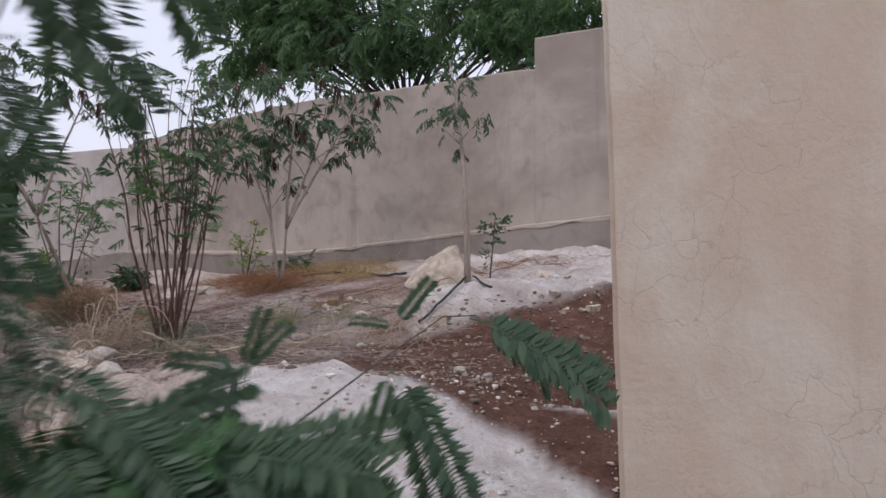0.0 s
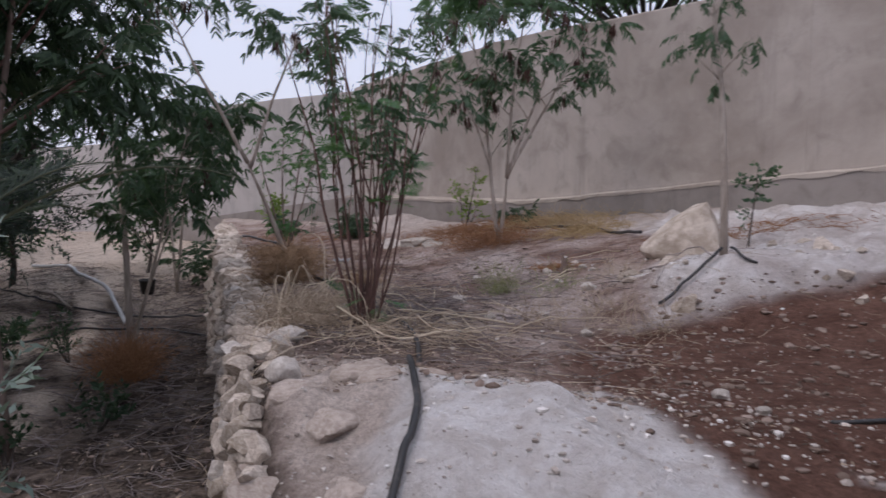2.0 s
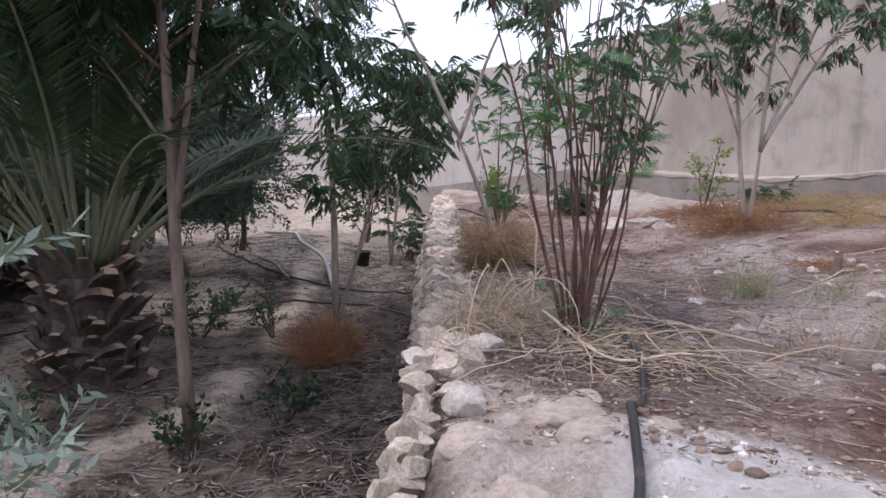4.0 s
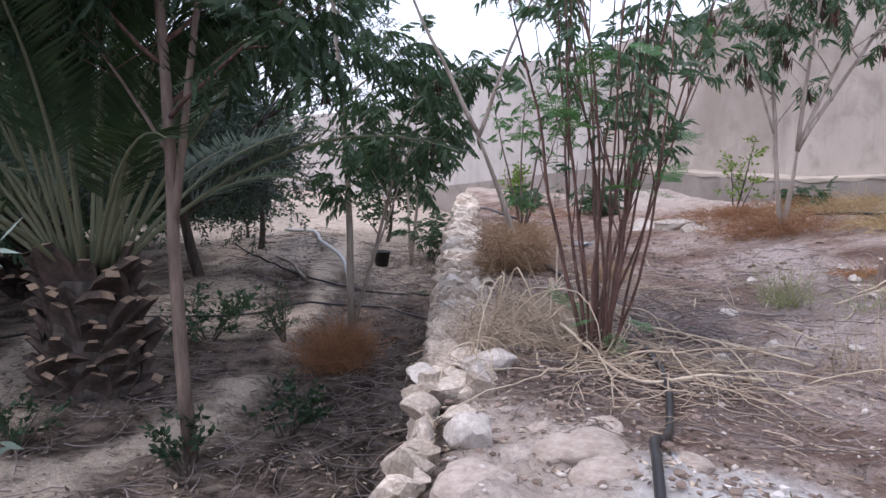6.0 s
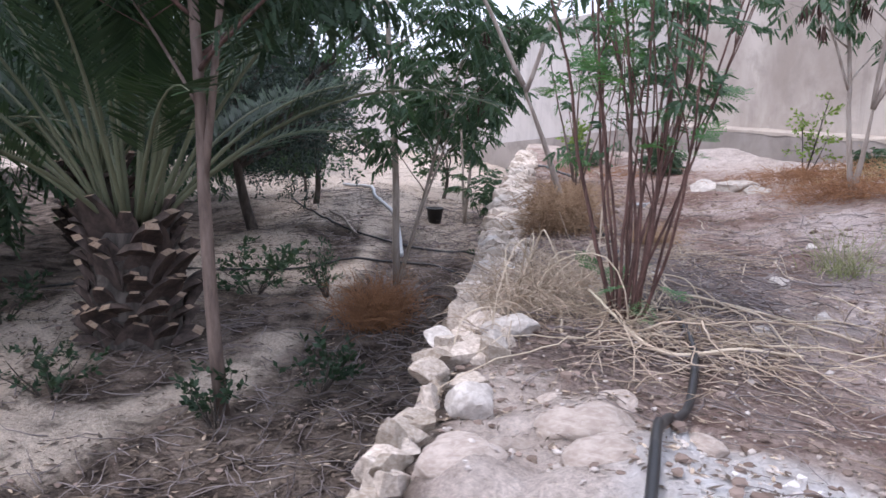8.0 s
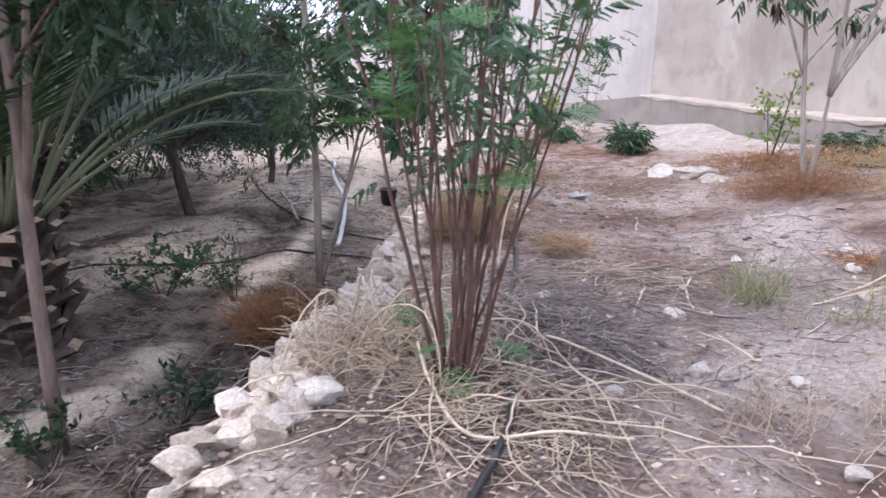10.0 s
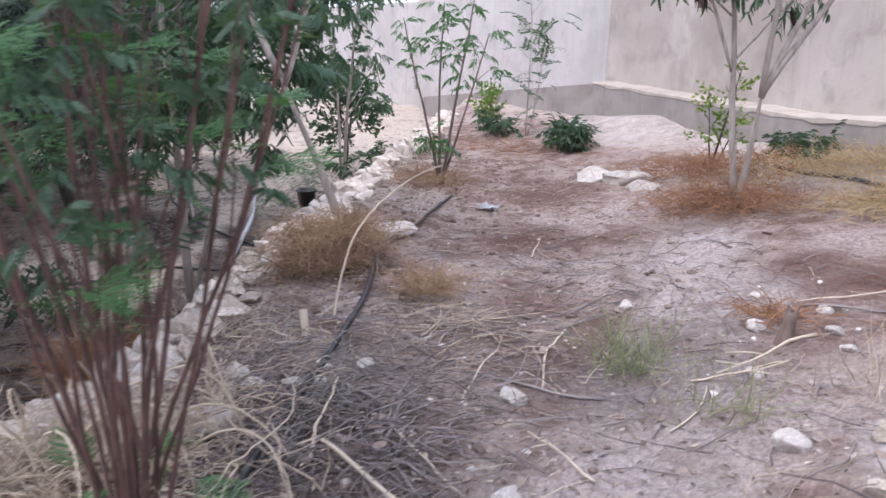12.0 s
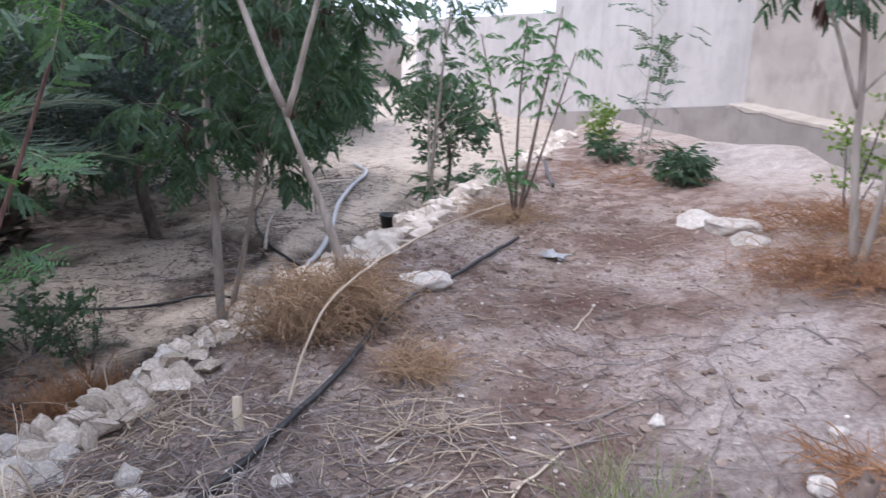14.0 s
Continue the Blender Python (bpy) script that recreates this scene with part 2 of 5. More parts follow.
# ---- mesh tools ----
class Mesher:
    """Gathers vertices and faces for one mesh."""

    def __init__(self):
        self.v, self.q, self.o, self.n = [], [], [], 0

    def add(self, verts, faces):
        verts = np.asarray(verts, dtype=float).reshape(-1, 3)
        self.v.append(verts)
        if isinstance(faces, np.ndarray):
            self.q.append(faces + self.n)
        else:
            four = [f for f in faces if len(f) == 4]
            if four:
                self.q.append(np.asarray(four) + self.n)
            self.o.extend([tuple(i + self.n for i in f) for f in faces if len(f) != 4])
        self.n += len(verts)

    def tube(self, pts, r0, r1=None, sides=6, cap=True):
        pts = np.asarray(pts, float)
        r1 = r0 if r1 is None else r1
        k = len(pts)
        tang = np.gradient(pts, axis=0)
        tang /= np.linalg.norm(tang, axis=1)[:, None] + 1e-9
        mean = tang.mean(axis=0)
        ref = np.eye(3)[int(np.argmin(np.abs(mean)))]
        a = np.cross(tang, ref)
        a /= np.linalg.norm(a, axis=1)[:, None] + 1e-9
        b = np.cross(tang, a)
        ang = np.linspace(0, 2 * math.pi, sides, endpoint=False)
        rad = np.linspace(r0, r1, k)[:, None, None]
        ring = pts[:, None, :] + rad * (np.cos(ang)[None, :, None] * a[:, None, :] + np.sin(ang)[None, :, None] * b[:, None, :])
        faces = [(i * sides + j, i * sides + (j + 1) % sides, (i + 1) * sides + (j + 1) % sides, (i + 1) * sides + j) for i in range(k - 1) for j in range(sides)]
        if cap:
            faces += [tuple(range(sides))[::-1], tuple((k - 1) * sides + j for j in range(sides))]
        self.add(ring.reshape(-1, 3), faces)

    def put(self, template, m):
        """A template (verts, faces) laid at the pose m."""
        v, f = template
        m = np.asarray(m)
        self.add(v @ m[:3, :3].T + m[:3, 3], f)

    def mesh(self, name, mat, smooth=True):
        me = bpy.data.meshes.new(name)
        verts = np.concatenate(self.v)
        quads = np.concatenate(self.q) if self.q else np.zeros((0, 4), int)
        loops = np.concatenate([quads.reshape(-1), np.array([i for f in self.o for i in f], int)])
        starts = np.concatenate([np.arange(len(quads)) * 4, len(quads) * 4 + np.cumsum([0] + [len(f) for f in self.o])[:-1].astype(int)]).astype(np.int32)
        me.vertices.add(len(verts))
        me.vertices.foreach_set("co", verts.astype(np.float32).reshape(-1))
        me.loops.add(len(loops))
        me.loops.foreach_set("vertex_index", loops.astype(np.int32))
        me.polygons.add(len(starts))
        me.polygons.foreach_set("loop_start", starts)
        me.polygons.foreach_set("use_smooth", [smooth] * len(starts))
        me.materials.append(mat)
        me.update(calc_edges=True)
        return me


def part(name, mb, mat, parent=None, label="", smooth=True):
    ob = new(name, mb.mesh(name, mat, smooth))
    if parent is not None:
        ob.parent = parent
    if label:
        tagged(ob, label)
    return ob


def empty_thing(name, at, label, category, group="", kind=""):
    ob = new(name)
    ob.empty_display_size = 0.1
    ob.location = at
    return tagged(ob, label, category, group, kind)


def under(ob, parent):
    """Parents a mesh that is built in world places to a thing that stands elsewhere."""
    ob.parent = parent
    ob.matrix_parent_inverse = Matrix.Translation(parent.location).inverted()
    return ob


def aim(at, way, up=(0, 0, 1), size=1.0):
    """A 4 x 4 pose whose x axis goes along way."""
    x = np.asarray(way, float)
    x = x / (np.linalg.norm(x) + 1e-9)
    y = np.cross(np.asarray(up, float), x)
    if np.linalg.norm(y) < 1e-3:
        y = np.cross(np.array([1.0, 0, 0.1]), x)
    y /= np.linalg.norm(y)
    z = np.cross(x, y)
    m = np.eye(4)
    m[:3, 0], m[:3, 1], m[:3, 2], m[:3, 3] = x * size, y * size, z * size, at
    return m


# ---- ground ----
_table = np.random.RandomState(5).rand(64, 64)


def vnoise(x, y, scale, shift=0.0):
    """Smooth value noise between -1 and 1."""
    x, y = np.asarray(x, float) * scale + shift, np.asarray(y, float) * scale + shift * 1.7
    i, j = np.floor(x).astype(int), np.floor(y).astype(int)
    u, w = x - i, y - j
    u, w = u * u * (3 - 2 * u), w * w * (3 - 2 * w)
    g = lambda a, b: _table[a % 64, b % 64]
    return 2 * ((g(i, j) * (1 - u) + g(i + 1, j) * u) * (1 - w) + (g(i, j + 1) * (1 - u) + g(i + 1, j + 1) * u) * w) - 1


def sstep(x):
    x = np.clip(x, 0, 1)
    return x * x * (3 - 2 * x)


def edge(y):
    """x of the terrace's stone edge."""
    return -1.72 - 0.655 * (y - 3.5) + 0.1 * np.exp(-((y - 6.0) / 1.6) ** 2)


WALL_K, WALL_C = -0.637, 11.07  # the long wall's line: y = C + K x


def from_wall(x, y):
    return (WALL_C + WALL_K * x - y) / 1.186


def terrace_z(x, y):
    z = -0.82 * (1 - sstep((y - 1.2) / 3.0))
    d = from_wall(x, y)
    reach = np.clip(3.6 + 0.55 * (x + 2), 2.6, 6.0)
    rise = np.clip(0.46 + 0.085 * (x + 2.2), 0.2, 1.5)
    z = z + rise * np.clip(1 - d / reach, 0, 1.2) ** 0.9 * sstep((y - 5.2) / 1.5)
    z = z + 0.24 * np.exp(-(((x - 0.25) / 0.75) ** 2 + ((y - 6.9) / 0.5) ** 2))
    z = z + (0.20 + 0.06 * vnoise(x, y, 3.0, 2.0)) * np.exp(-(((x + 5.0) / 1.1) ** 2 + ((y - 13.6) / 0.7) ** 2))
    z = z + 0.12 * np.exp(-(((x + 0.55) / 0.65) ** 2 + ((y - 3.75) / 0.6) ** 2))
    z = z - 0.11 * np.exp(-(((x - 0.95) / 0.45) ** 2 + ((y - 4.05) / 0.13) ** 2))
    heap = sstep((np.minimum(4.5 - y, 0.66 * (-(x + 0.8) * 1.167 + 4.5 - y)) + 0.08 * vnoise(x, y, 2.7, 4.0)) / 0.22) * sstep((y - 2.0) / 1.2) * sstep((x + 0.75 + 0.14 * y) / 0.3)
    z = z + heap * (0.075 + 0.03 * vnoise(x, y, 4.5, 8.0) + 0.016 * vnoise(x, y, 11.0, 3.0))
    z = z + 0.10 * np.exp(-(((x + 1.45) / 0.3) ** 2 + ((y - 3.9) / 0.5) ** 2))
    z = z + 0.06 * np.exp(-(((x + 1.93) / 0.35) ** 2 + ((y - 5.45) / 0.3) ** 2))
    z = z + sstep((x + 0.5) / 0.4) * sstep((y - 6.1) / 0.5) * (0.10 * np.abs(vnoise(x, y, 2.6, 3.3)) + 0.04 * vnoise(x, y, 7.0, 1.1) - 0.03)
    bank = sstep((x + 2.0) / 0.2) * sstep((-0.95 - x) / 0.2) * sstep((y - 2.6) / 0.5) * sstep((4.85 - y) / 0.3)
    return z + bank * (0.12 * np.abs(vnoise(x, y, 3.4, 12.3)) - 0.05 + 0.03 * vnoise(x, y, 9.0, 4.4))


def sand_line(y):
    """x of the pale sandy ridge in the lower garden."""
    return np.interp(y, [3.0, 4.5, 5.4, 6.3, 7.2, 9.2, 12.0], [-4.7, -4.46, -4.5, -5.13, -5.8, -7.26, -9.2])


def lower_z(x, y):
    z = -0.84 + 0.028 * np.clip(y - 4, 0, 12)
    z = z + 0.05 * np.exp(-((x - sand_line(y) + 0.15 * vnoise(x, y, 1.3, 8.8)) / 0.4) ** 2) + 0.14 * np.exp(-((x + 8.4 + 0.5 * (y - 9)) / 0.9) ** 2)
    return z + 0.05 * vnoise(x, y, 0.8, 3.1) + 0.03 * vnoise(x, y, 3.3, 5.5) + 0.016 * np.abs(vnoise(x, y, 8.0, 6.5))


def ground_z(x, y):
    x, y = np.asarray(x, float), np.asarray(y, float)
    s = sstep((x - edge(y) + 0.02) / 0.22)
    z = lower_z(x, y) * (1 - s) + terrace_z(x, y) * s
    return z + 0.022 * vnoise(x, y, 2.3, 1.3) + 0.012 * vnoise(x, y, 6.1, 7.7) + 0.006 * vnoise(x, y, 15.0, 2.2)


def gz(x, y):
    return float(ground_z(x, y))


def build_ground():
    xs = np.concatenate([[-900, -300, -90, -40, -26], np.arange(-19, -7, 0.12), np.arange(-7, 3, 0.055), np.arange(3, 9, 0.2), [12, 20, 50, 150, 900]])
    ys = np.concatenate([[-900, -300, -80, -25, -9], np.arange(-5, 1.5, 0.16), np.arange(1.5, 10.5, 0.055), np.arange(10.5, 19, 0.1), [22, 30, 50, 120, 400, 1500]])
    X, Y = np.meshgrid(xs, ys)
    Z = ground_z(X, Y)
    far = sstep((np.maximum(np.abs(X + 4) - 16, np.abs(Y - 8) - 14)) / 20)
    Z = Z * (1 - far) - 0.6 * far
    nx, ny = len(xs), len(ys)
    me = bpy.data.meshes.new("ground")
    idx = np.arange(nx * ny).reshape(ny, nx)
    quads = np.stack([idx[:-1, :-1], idx[:-1, 1:], idx[1:, 1:], idx[1:, :-1]], -1).reshape(-1, 4)
    me.from_pydata(np.stack([X, Y, Z], -1).reshape(-1, 3).tolist(), [], quads.tolist())
    me.polygons.foreach_set("use_smooth", [True] * len(me.polygons))
    me.materials.append(SOIL)
    n1, n2 = vnoise(X, Y, 1.7, 4.4), vnoise(X, Y, 5.2, 9.1)
    wob = 0.12 * n1 + 0.07 * n2
    # dark soil runs 0.2 past the edge, standing in for shaded stone gaps
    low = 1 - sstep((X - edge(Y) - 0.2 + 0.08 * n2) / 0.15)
    front = 0.13 + 0.66 * (-(X + 0.8) * 1.167 + 4.5 - Y)
    hose_x = -0.62 - 0.14 * Y
    heap = np.minimum(np.minimum(4.5 - Y, front), (X - hose_x) * 1.4) + wob
    chalk = sstep(heap / 0.13 + 0.5) * sstep((Y - 1.6) / 0.8)
    bank = np.minimum(np.minimum(X + 0.45 + 0.3 * n1, Y - 6.15 - 0.45 * (X - 0.2)), from_wall(X, Y) - 0.15 - 0.5 * n1) + wob
    chalk = np.maximum(chalk, sstep(bank / 0.3 + 0.3) * (0.75 + 0.25 * n2))
    streak = 1 - np.hypot((X - 0.95) / 0.5, (Y - 3.85 - 0.1 * n1) / 0.07) + wob
    chalk = np.maximum(chalk, 0.8 * sstep(streak / 0.5))
    heap2 = 1.1 - np.hypot((X + 5.0) / 1.2, (Y - 13.5) / 0.9) + wob
    chalk = np.maximum(chalk, 0.22 * sstep(heap2 / 0.7 + 0.3))
    path = 1 - np.abs(X + 0.9 + 0.35 * (Y - 6.0)) / 0.5 + 0.8 * n1
    chalk = np.maximum(chalk, 0.18 * sstep(path / 0.8) * sstep((Y - 5) / 1) * (1 - low))
    clay = sstep((1.0 - np.abs(X + 1.5 + 0.2 * (Y - 4)) / 0.75 + wob) * 2) * sstep((4.75 - Y + wob) / 0.3)
    clay = np.maximum(clay, 0.8 * sstep((1.6 - from_wall(X, Y) + 0.6 * n1) / 0.9) * (1 - low))
    redz = np.minimum(np.minimum(X + 0.75 + 0.35 * (Y - 5.2), Y - 2.5), 6.5 + 0.45 * X - Y) + wob
    red = sstep(redz / 0.35 + 0.3)
    sand = sstep(0.95 - np.abs(X - sand_line(Y) + 0.15 * vnoise(X, Y, 1.3, 8.8)) / 0.3 + n1 * 0.9 + n2 * 0.3) + sstep(1.2 - np.abs(X + 8.2 + 0.5 * (Y - 9)) / 1.0 + n1)
    sand = np.clip(sand + sstep((Y - 8.0) / 2.5 + 0.4 * n1) * 0.85, 0, 1)
    mulch = np.maximum(1.25 - np.hypot((X + 2.2) / 0.75, (Y - 6.15) / 0.85), 1.15 - np.hypot((X + 1.5) / 0.75, (Y - 5.1) / 0.5)) + 0.5 * n1
    mulch = np.maximum(sstep(mulch), 0.7 * sstep(1.1 - np.hypot((X + 2.0) / 1.2, (Y - 7.4) / 0.8) + 0.8 * n1))
    def blots(spots):
        total = np.zeros_like(X)
        for x, y, r in spots:
            total = np.maximum(total, sstep(1.15 - np.hypot(X - x, Y - y) / r + 0.35 * n1 + 0.25 * n2))
        return total * (1 - low)

    dust = blots([(-2.42, 8.57, 0.6), (-0.92, 7.3, 0.5), (-1.54, 8.49, 0.45), (-1.1, 6.7, 0.5), (-3.0, 9.9, 0.8), (-4.3, 9.2, 0.4), (-1.2, 9.4, 0.5), (-0.7, 5.7, 0.5), (-2.0, 9.2, 0.5)])
    loam = blots([(-1.81, 7.3, 0.6), (-3.15, 9.0, 0.45), (-2.4, 7.9, 0.4), (-0.9, 8.8, 0.4), (-1.3, 9.0, 0.4), (-3.9, 10.3, 0.5), (-1.0, 6.0, 0.3)])
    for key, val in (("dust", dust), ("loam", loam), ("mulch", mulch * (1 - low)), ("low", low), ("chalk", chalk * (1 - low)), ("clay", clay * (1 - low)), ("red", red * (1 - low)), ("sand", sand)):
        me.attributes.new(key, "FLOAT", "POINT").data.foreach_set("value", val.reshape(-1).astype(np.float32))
    return tagged(new("ground", me), "dry brown soil with white chalky heaps and sandy paths", "ground", kind="structure")


build_ground()


# ---- walls ----
def wall_piece(mb, a, b, z0, z1a, z1b, thick, side=1, cuts=14, rng=None, wob=0.012):
    """An upright wall from a to b, its inner face on the line, with an uneven top."""
    a, b = np.array(a, float), np.array(b, float)
    d = (b - a) / np.linalg.norm(b - a)
    n = np.array([-d[1], d[0]]) * side
    vs, fs = [], []
    for k in range(cuts + 1):
        q = a + (b - a) * k / cuts
        z1 = z1a + (z1b - z1a) * k / cuts + (rng.uniform(-wob, wob) if rng else 0)
        w = rng.uniform(-wob, wob) * 0.6 if rng and 0 < k < cuts else 0
        i, o = q + n * w, q + n * thick
        vs += [(*i, z0), (*(i + n * 0.0), z1 - 0.02), (*(i + n * 0.02), z1), (*(o - n * 0.02), z1), (*o, z1 - 0.02), (*o, z0)]
        if k:
            s, p = (k - 1) * 6, k * 6
            fs += [(s + j, p + j, p + (j + 1) % 6, s + (j + 1) % 6) for j in range(6)]
    fs += [(5, 4, 3, 2, 1, 0), tuple(cuts * 6 + j for j in range(6))]
    mb.add(vs, fs)


def wall_pt(x):
    return (x, WALL_C + WALL_K * x)


def build_walls():
    rng = random.Random(3)
    CORNER = -6.1
    STEP = 1.22
    # the long wall with its stepped top
    mb = Mesher()
    wall_piece(mb, wall_pt(CORNER), wall_pt(-2.9), -1.0, 2.78, 3.12, 0.28, 1, 12, rng)
    wall_piece(mb, wall_pt(-2.898), wall_pt(STEP), -1.0, 3.14, 3.16, 0.28, 1, 16, rng)
    wall_piece(mb, wall_pt(STEP + 0.002), wall_pt(12), -1.0, 3.56, 3.62, 0.30, 1, 26, rng)
    tagged(new("wall_north", mb.mesh("wall_north", PLASTER, False)), "tall beige rendered boundary wall with stepped top", "wall", kind="structure")
    # its footing ledge
    mb, rim = Mesher(), Mesher()
    pts = [CORNER + 0.02 + k * (12 - CORNER) / 150 for k in range(151)]
    rows_ = []
    for x in pts:
        p = np.array(wall_pt(x))
        inn = np.array([-0.537, -0.843])
        top = 0.70 + 0.108 * (x + 2.2) if x > -2.2 else 0.70 - 0.004 * (x + 2.2)
        top += 0.016 * noise.noise((x * 1.7, 0, 0)) + rng.uniform(-0.007, 0.007)
        lip = 0.008 + 0.014 * noise.noise((x * 2.6, 3, 0)) + rng.uniform(-0.006, 0.006)
        drop = 0.05 + 0.03 * noise.noise((x * 3.1, 7, 0)) + rng.uniform(-0.012, 0.012)
        rows_.append((p, inn, top, max(lip, 0.003), drop))
    for k in range(len(rows_) - 1):
        (p, n, t0, o0, h0), (q, _, t1, o1, h1) = rows_[k], rows_[k + 1]
        w = 0.23
        e0, e1 = p + n * w, q + n * w
        p0, q0 = p + n * -0.05, q + n * -0.05
        mb.add([(*e0, -0.5), (*e1, -0.5), (*e1, t1 - 0.035), (*e0, t0 - 0.035), (*p0, t0 - 0.035), (*q0, t1 - 0.035)], [(0, 1, 2, 3), (3, 2, 5, 4)])
        e0, e1 = e0 + n * o0, e1 + n * o1
        b0, b1 = e0 - n * 0.03, e1 - n * 0.03
        rim.add([(*e0, t0 - h0), (*e1, t1 - h1), (*e1, t1 - 0.014), (*e0, t0 - 0.014), (*b0, t0), (*b1, t1), (*p0, t0 + 0.022), (*q0, t1 + 0.022)], [(0, 1, 2, 3), (3, 2, 5, 4), (4, 5, 7, 6)])
    tagged(new("trim", mb.mesh("wall_footing", CONCRETE, False)), "grey concrete footing along the boundary wall", "footing", kind="structure")
    tagged(new("trim", rim.mesh("footing_rim", RIM, False)), "pale worn mortar ledge on the wall footing", "ledge", kind="structure")
    # the wall beyond the bend, lower further out
    mb = Mesher()
    a = np.array(wall_pt(CORNER))
    d = np.array([-0.92, 0.392])
    wall_piece(mb, a + d * 7.0, a + d * 0.004, -1.2, 2.70, 2.72, 0.28, 1, 12, rng)
    wall_piece(mb, a + d * 22, a + d * 7.002, -1.2, 1.95, 2.0, 0.26, 1, 16, rng)
    tagged(new("wall_west", mb.mesh("wall_west", PLASTER_LIT, False)), "pale grey rendered boundary wall stepping down", "wall", kind="structure")
    mb = Mesher()
    n = np.array([-0.392, -0.92])
    for k in range(14):
        s0, s1 = -0.14 + k * 0.45, -0.14 + (k + 1) * 0.45
        p, q = a + d * s0, a + d * s1
        t0, t1 = 0.68 - 0.115 * s0, 0.68 - 0.115 * s1
        e0, e1 = p + n * 0.23, q + n * 0.23
        mb.add([(*e0, -0.9), (*e1, -0.9), (*e1, t1), (*e0, t0), (*(p - n * 0.05), t0 + 0.02), (*(q - n * 0.05), t1 + 0.02)], [(1, 0, 3, 2), (2, 3, 4, 5)])
    tagged(new("trim", mb.mesh("wall_footing_west", CONCRETE, False)), "grey concrete footing under the pale wall", "footing", kind="structure")
    # the end of the near wall, leaning a little
    bm = bmesh.new()
    bmesh.ops.create_cube(bm, size=1.0)
    for v in bm.verts:
        z = -0.95 + (v.co.z + 0.5) * 4.4
        lean = 0.34 - 0.04 * (z - 0.75) + 0.12 * (v.co.y + 0.5) if v.co.x < 0 else 11.0
        v.co = Vector((lean, 1.58 + (v.co.y + 0.5) * 0.24 - (0.0 if v.co.x < 0 else 0.3), z))
    bmesh.ops.subdivide_edges(bm, edges=[e for e in bm.edges if abs(e.verts[0].co.z - e.verts[1].co.z) > 2], cuts=40, use_grid_fill=True)
    for v in bm.verts:
        if v.co.x < 1:
            v.co.x += 0.007 * noise.noise(Vector((v.co.z * 5, v.co.y * 9, 1)))
    bmesh.ops.bevel(bm, geom=[e for e in bm.edges if e.verts[0].co.x < 1 and e.verts[1].co.x < 1 and abs(e.verts[0].co.z - e.verts[1].co.z) > 0.02 and abs(e.verts[0].co.y - e.verts[1].co.y) < 0.05], offset=0.014, segments=2, affect="EDGES")
    me = bpy.data.meshes.new("wall_east")
    bm.to_mesh(me)
    bm.free()
    me.materials.append(PLASTER_NEAR)
    tagged(new("wall_east", me), "beige plastered wall end with a web of fine cracks", "wall", kind="structure")
    # plain wall that closes the plot behind
    mb = Mesher()
    wall_piece(mb, (-26, -7), (11, -7), -1.2, 2.2, 2.2, 0.25, -1, 20, rng)
    wall_piece(mb, (-26, 22.5), (-26, -7), -1.2, 1.9, 2.2, 0.25, 1, 20, rng)
    wall_piece(mb, (11.2, -7), (11.2, 3.9), -1.2, 3.4, 3.4, 0.25, -1, 10, rng)
    tagged(new("wall_south", mb.mesh("wall_south", PLASTER, False)), "plain beige boundary wall closing the plot", "wall", kind="structure")


build_walls()


# ---- leaves and wood ----
def bipinnate(pairs, leaflets, seed, droop=0.25, start=0.22):
    """A feathery leaf one unit long along x: a stalk with pairs of side stalks, each lined with small leaflets."""
    rng = random.Random(seed)
    vs, fs = [], []

    def blade(p, d, side, length, width):
        p, d, side = np.array(p), np.array(d), np.array(side)
        i = len(vs)
        vs.extend([p, p + d * length * 0.5 + side * width, p + d * length, p + d * length * 0.5 - side * width])
        fs.append((i, i + 1, i + 2, i + 3))

    def stalk(p, q, w):
        i = len(vs)
        vs.extend([p + (0, 0, w), p - (0, w, 0), q - (0, w * 0.5, 0), q + (0, 0, w * 0.5)])
        fs.append((i, i + 1, i + 2, i + 3))

    spine = [np.array((k / 6, 0, -droop * (k / 6) ** 2)) for k in range(7)]
    for k in range(6):
        stalk(spine[k], spine[k + 1], 0.008)
    for k in range(pairs):
        u = start + (1 - start) * (k + 0.5) / pairs
        root = np.array((u, 0, -droop * u * u))
        plen = 0.46 * (0.65 + 0.5 * math.sin(math.pi * (0.2 + 0.7 * u))) * rng.uniform(0.85, 1.1)
        for sg in (-1, 1):
            fwd = rng.uniform(0.45, 0.8) if k < pairs - 1 else 1.4
            d = np.array((fwd, sg * 1.0, rng.uniform(-0.35, 0.1)))
            d /= np.linalg.norm(d)
            across = np.array((d[1], -d[0], 0.0))
            across /= np.linalg.norm(across)
            for j in range(leaflets):
                w = (j + 0.6) / leaflets
                p = root + d * plen * w - np.array((0, 0, 0.30 * plen * w * w))
                size = 0.115 * (0.65 + 0.5 * math.sin(math.pi * w))
                wid = plen / leaflets * 0.44
                for e in (-1, 1):
                    bd = across * e * 0.9 + d * 0.55 + np.array((0, 0, rng.uniform(-0.25, 0.1)))
                    bd /= np.linalg.norm(bd)
                    blade(p, bd, d, size, wid)
    return np.array(vs), np.array(fs)


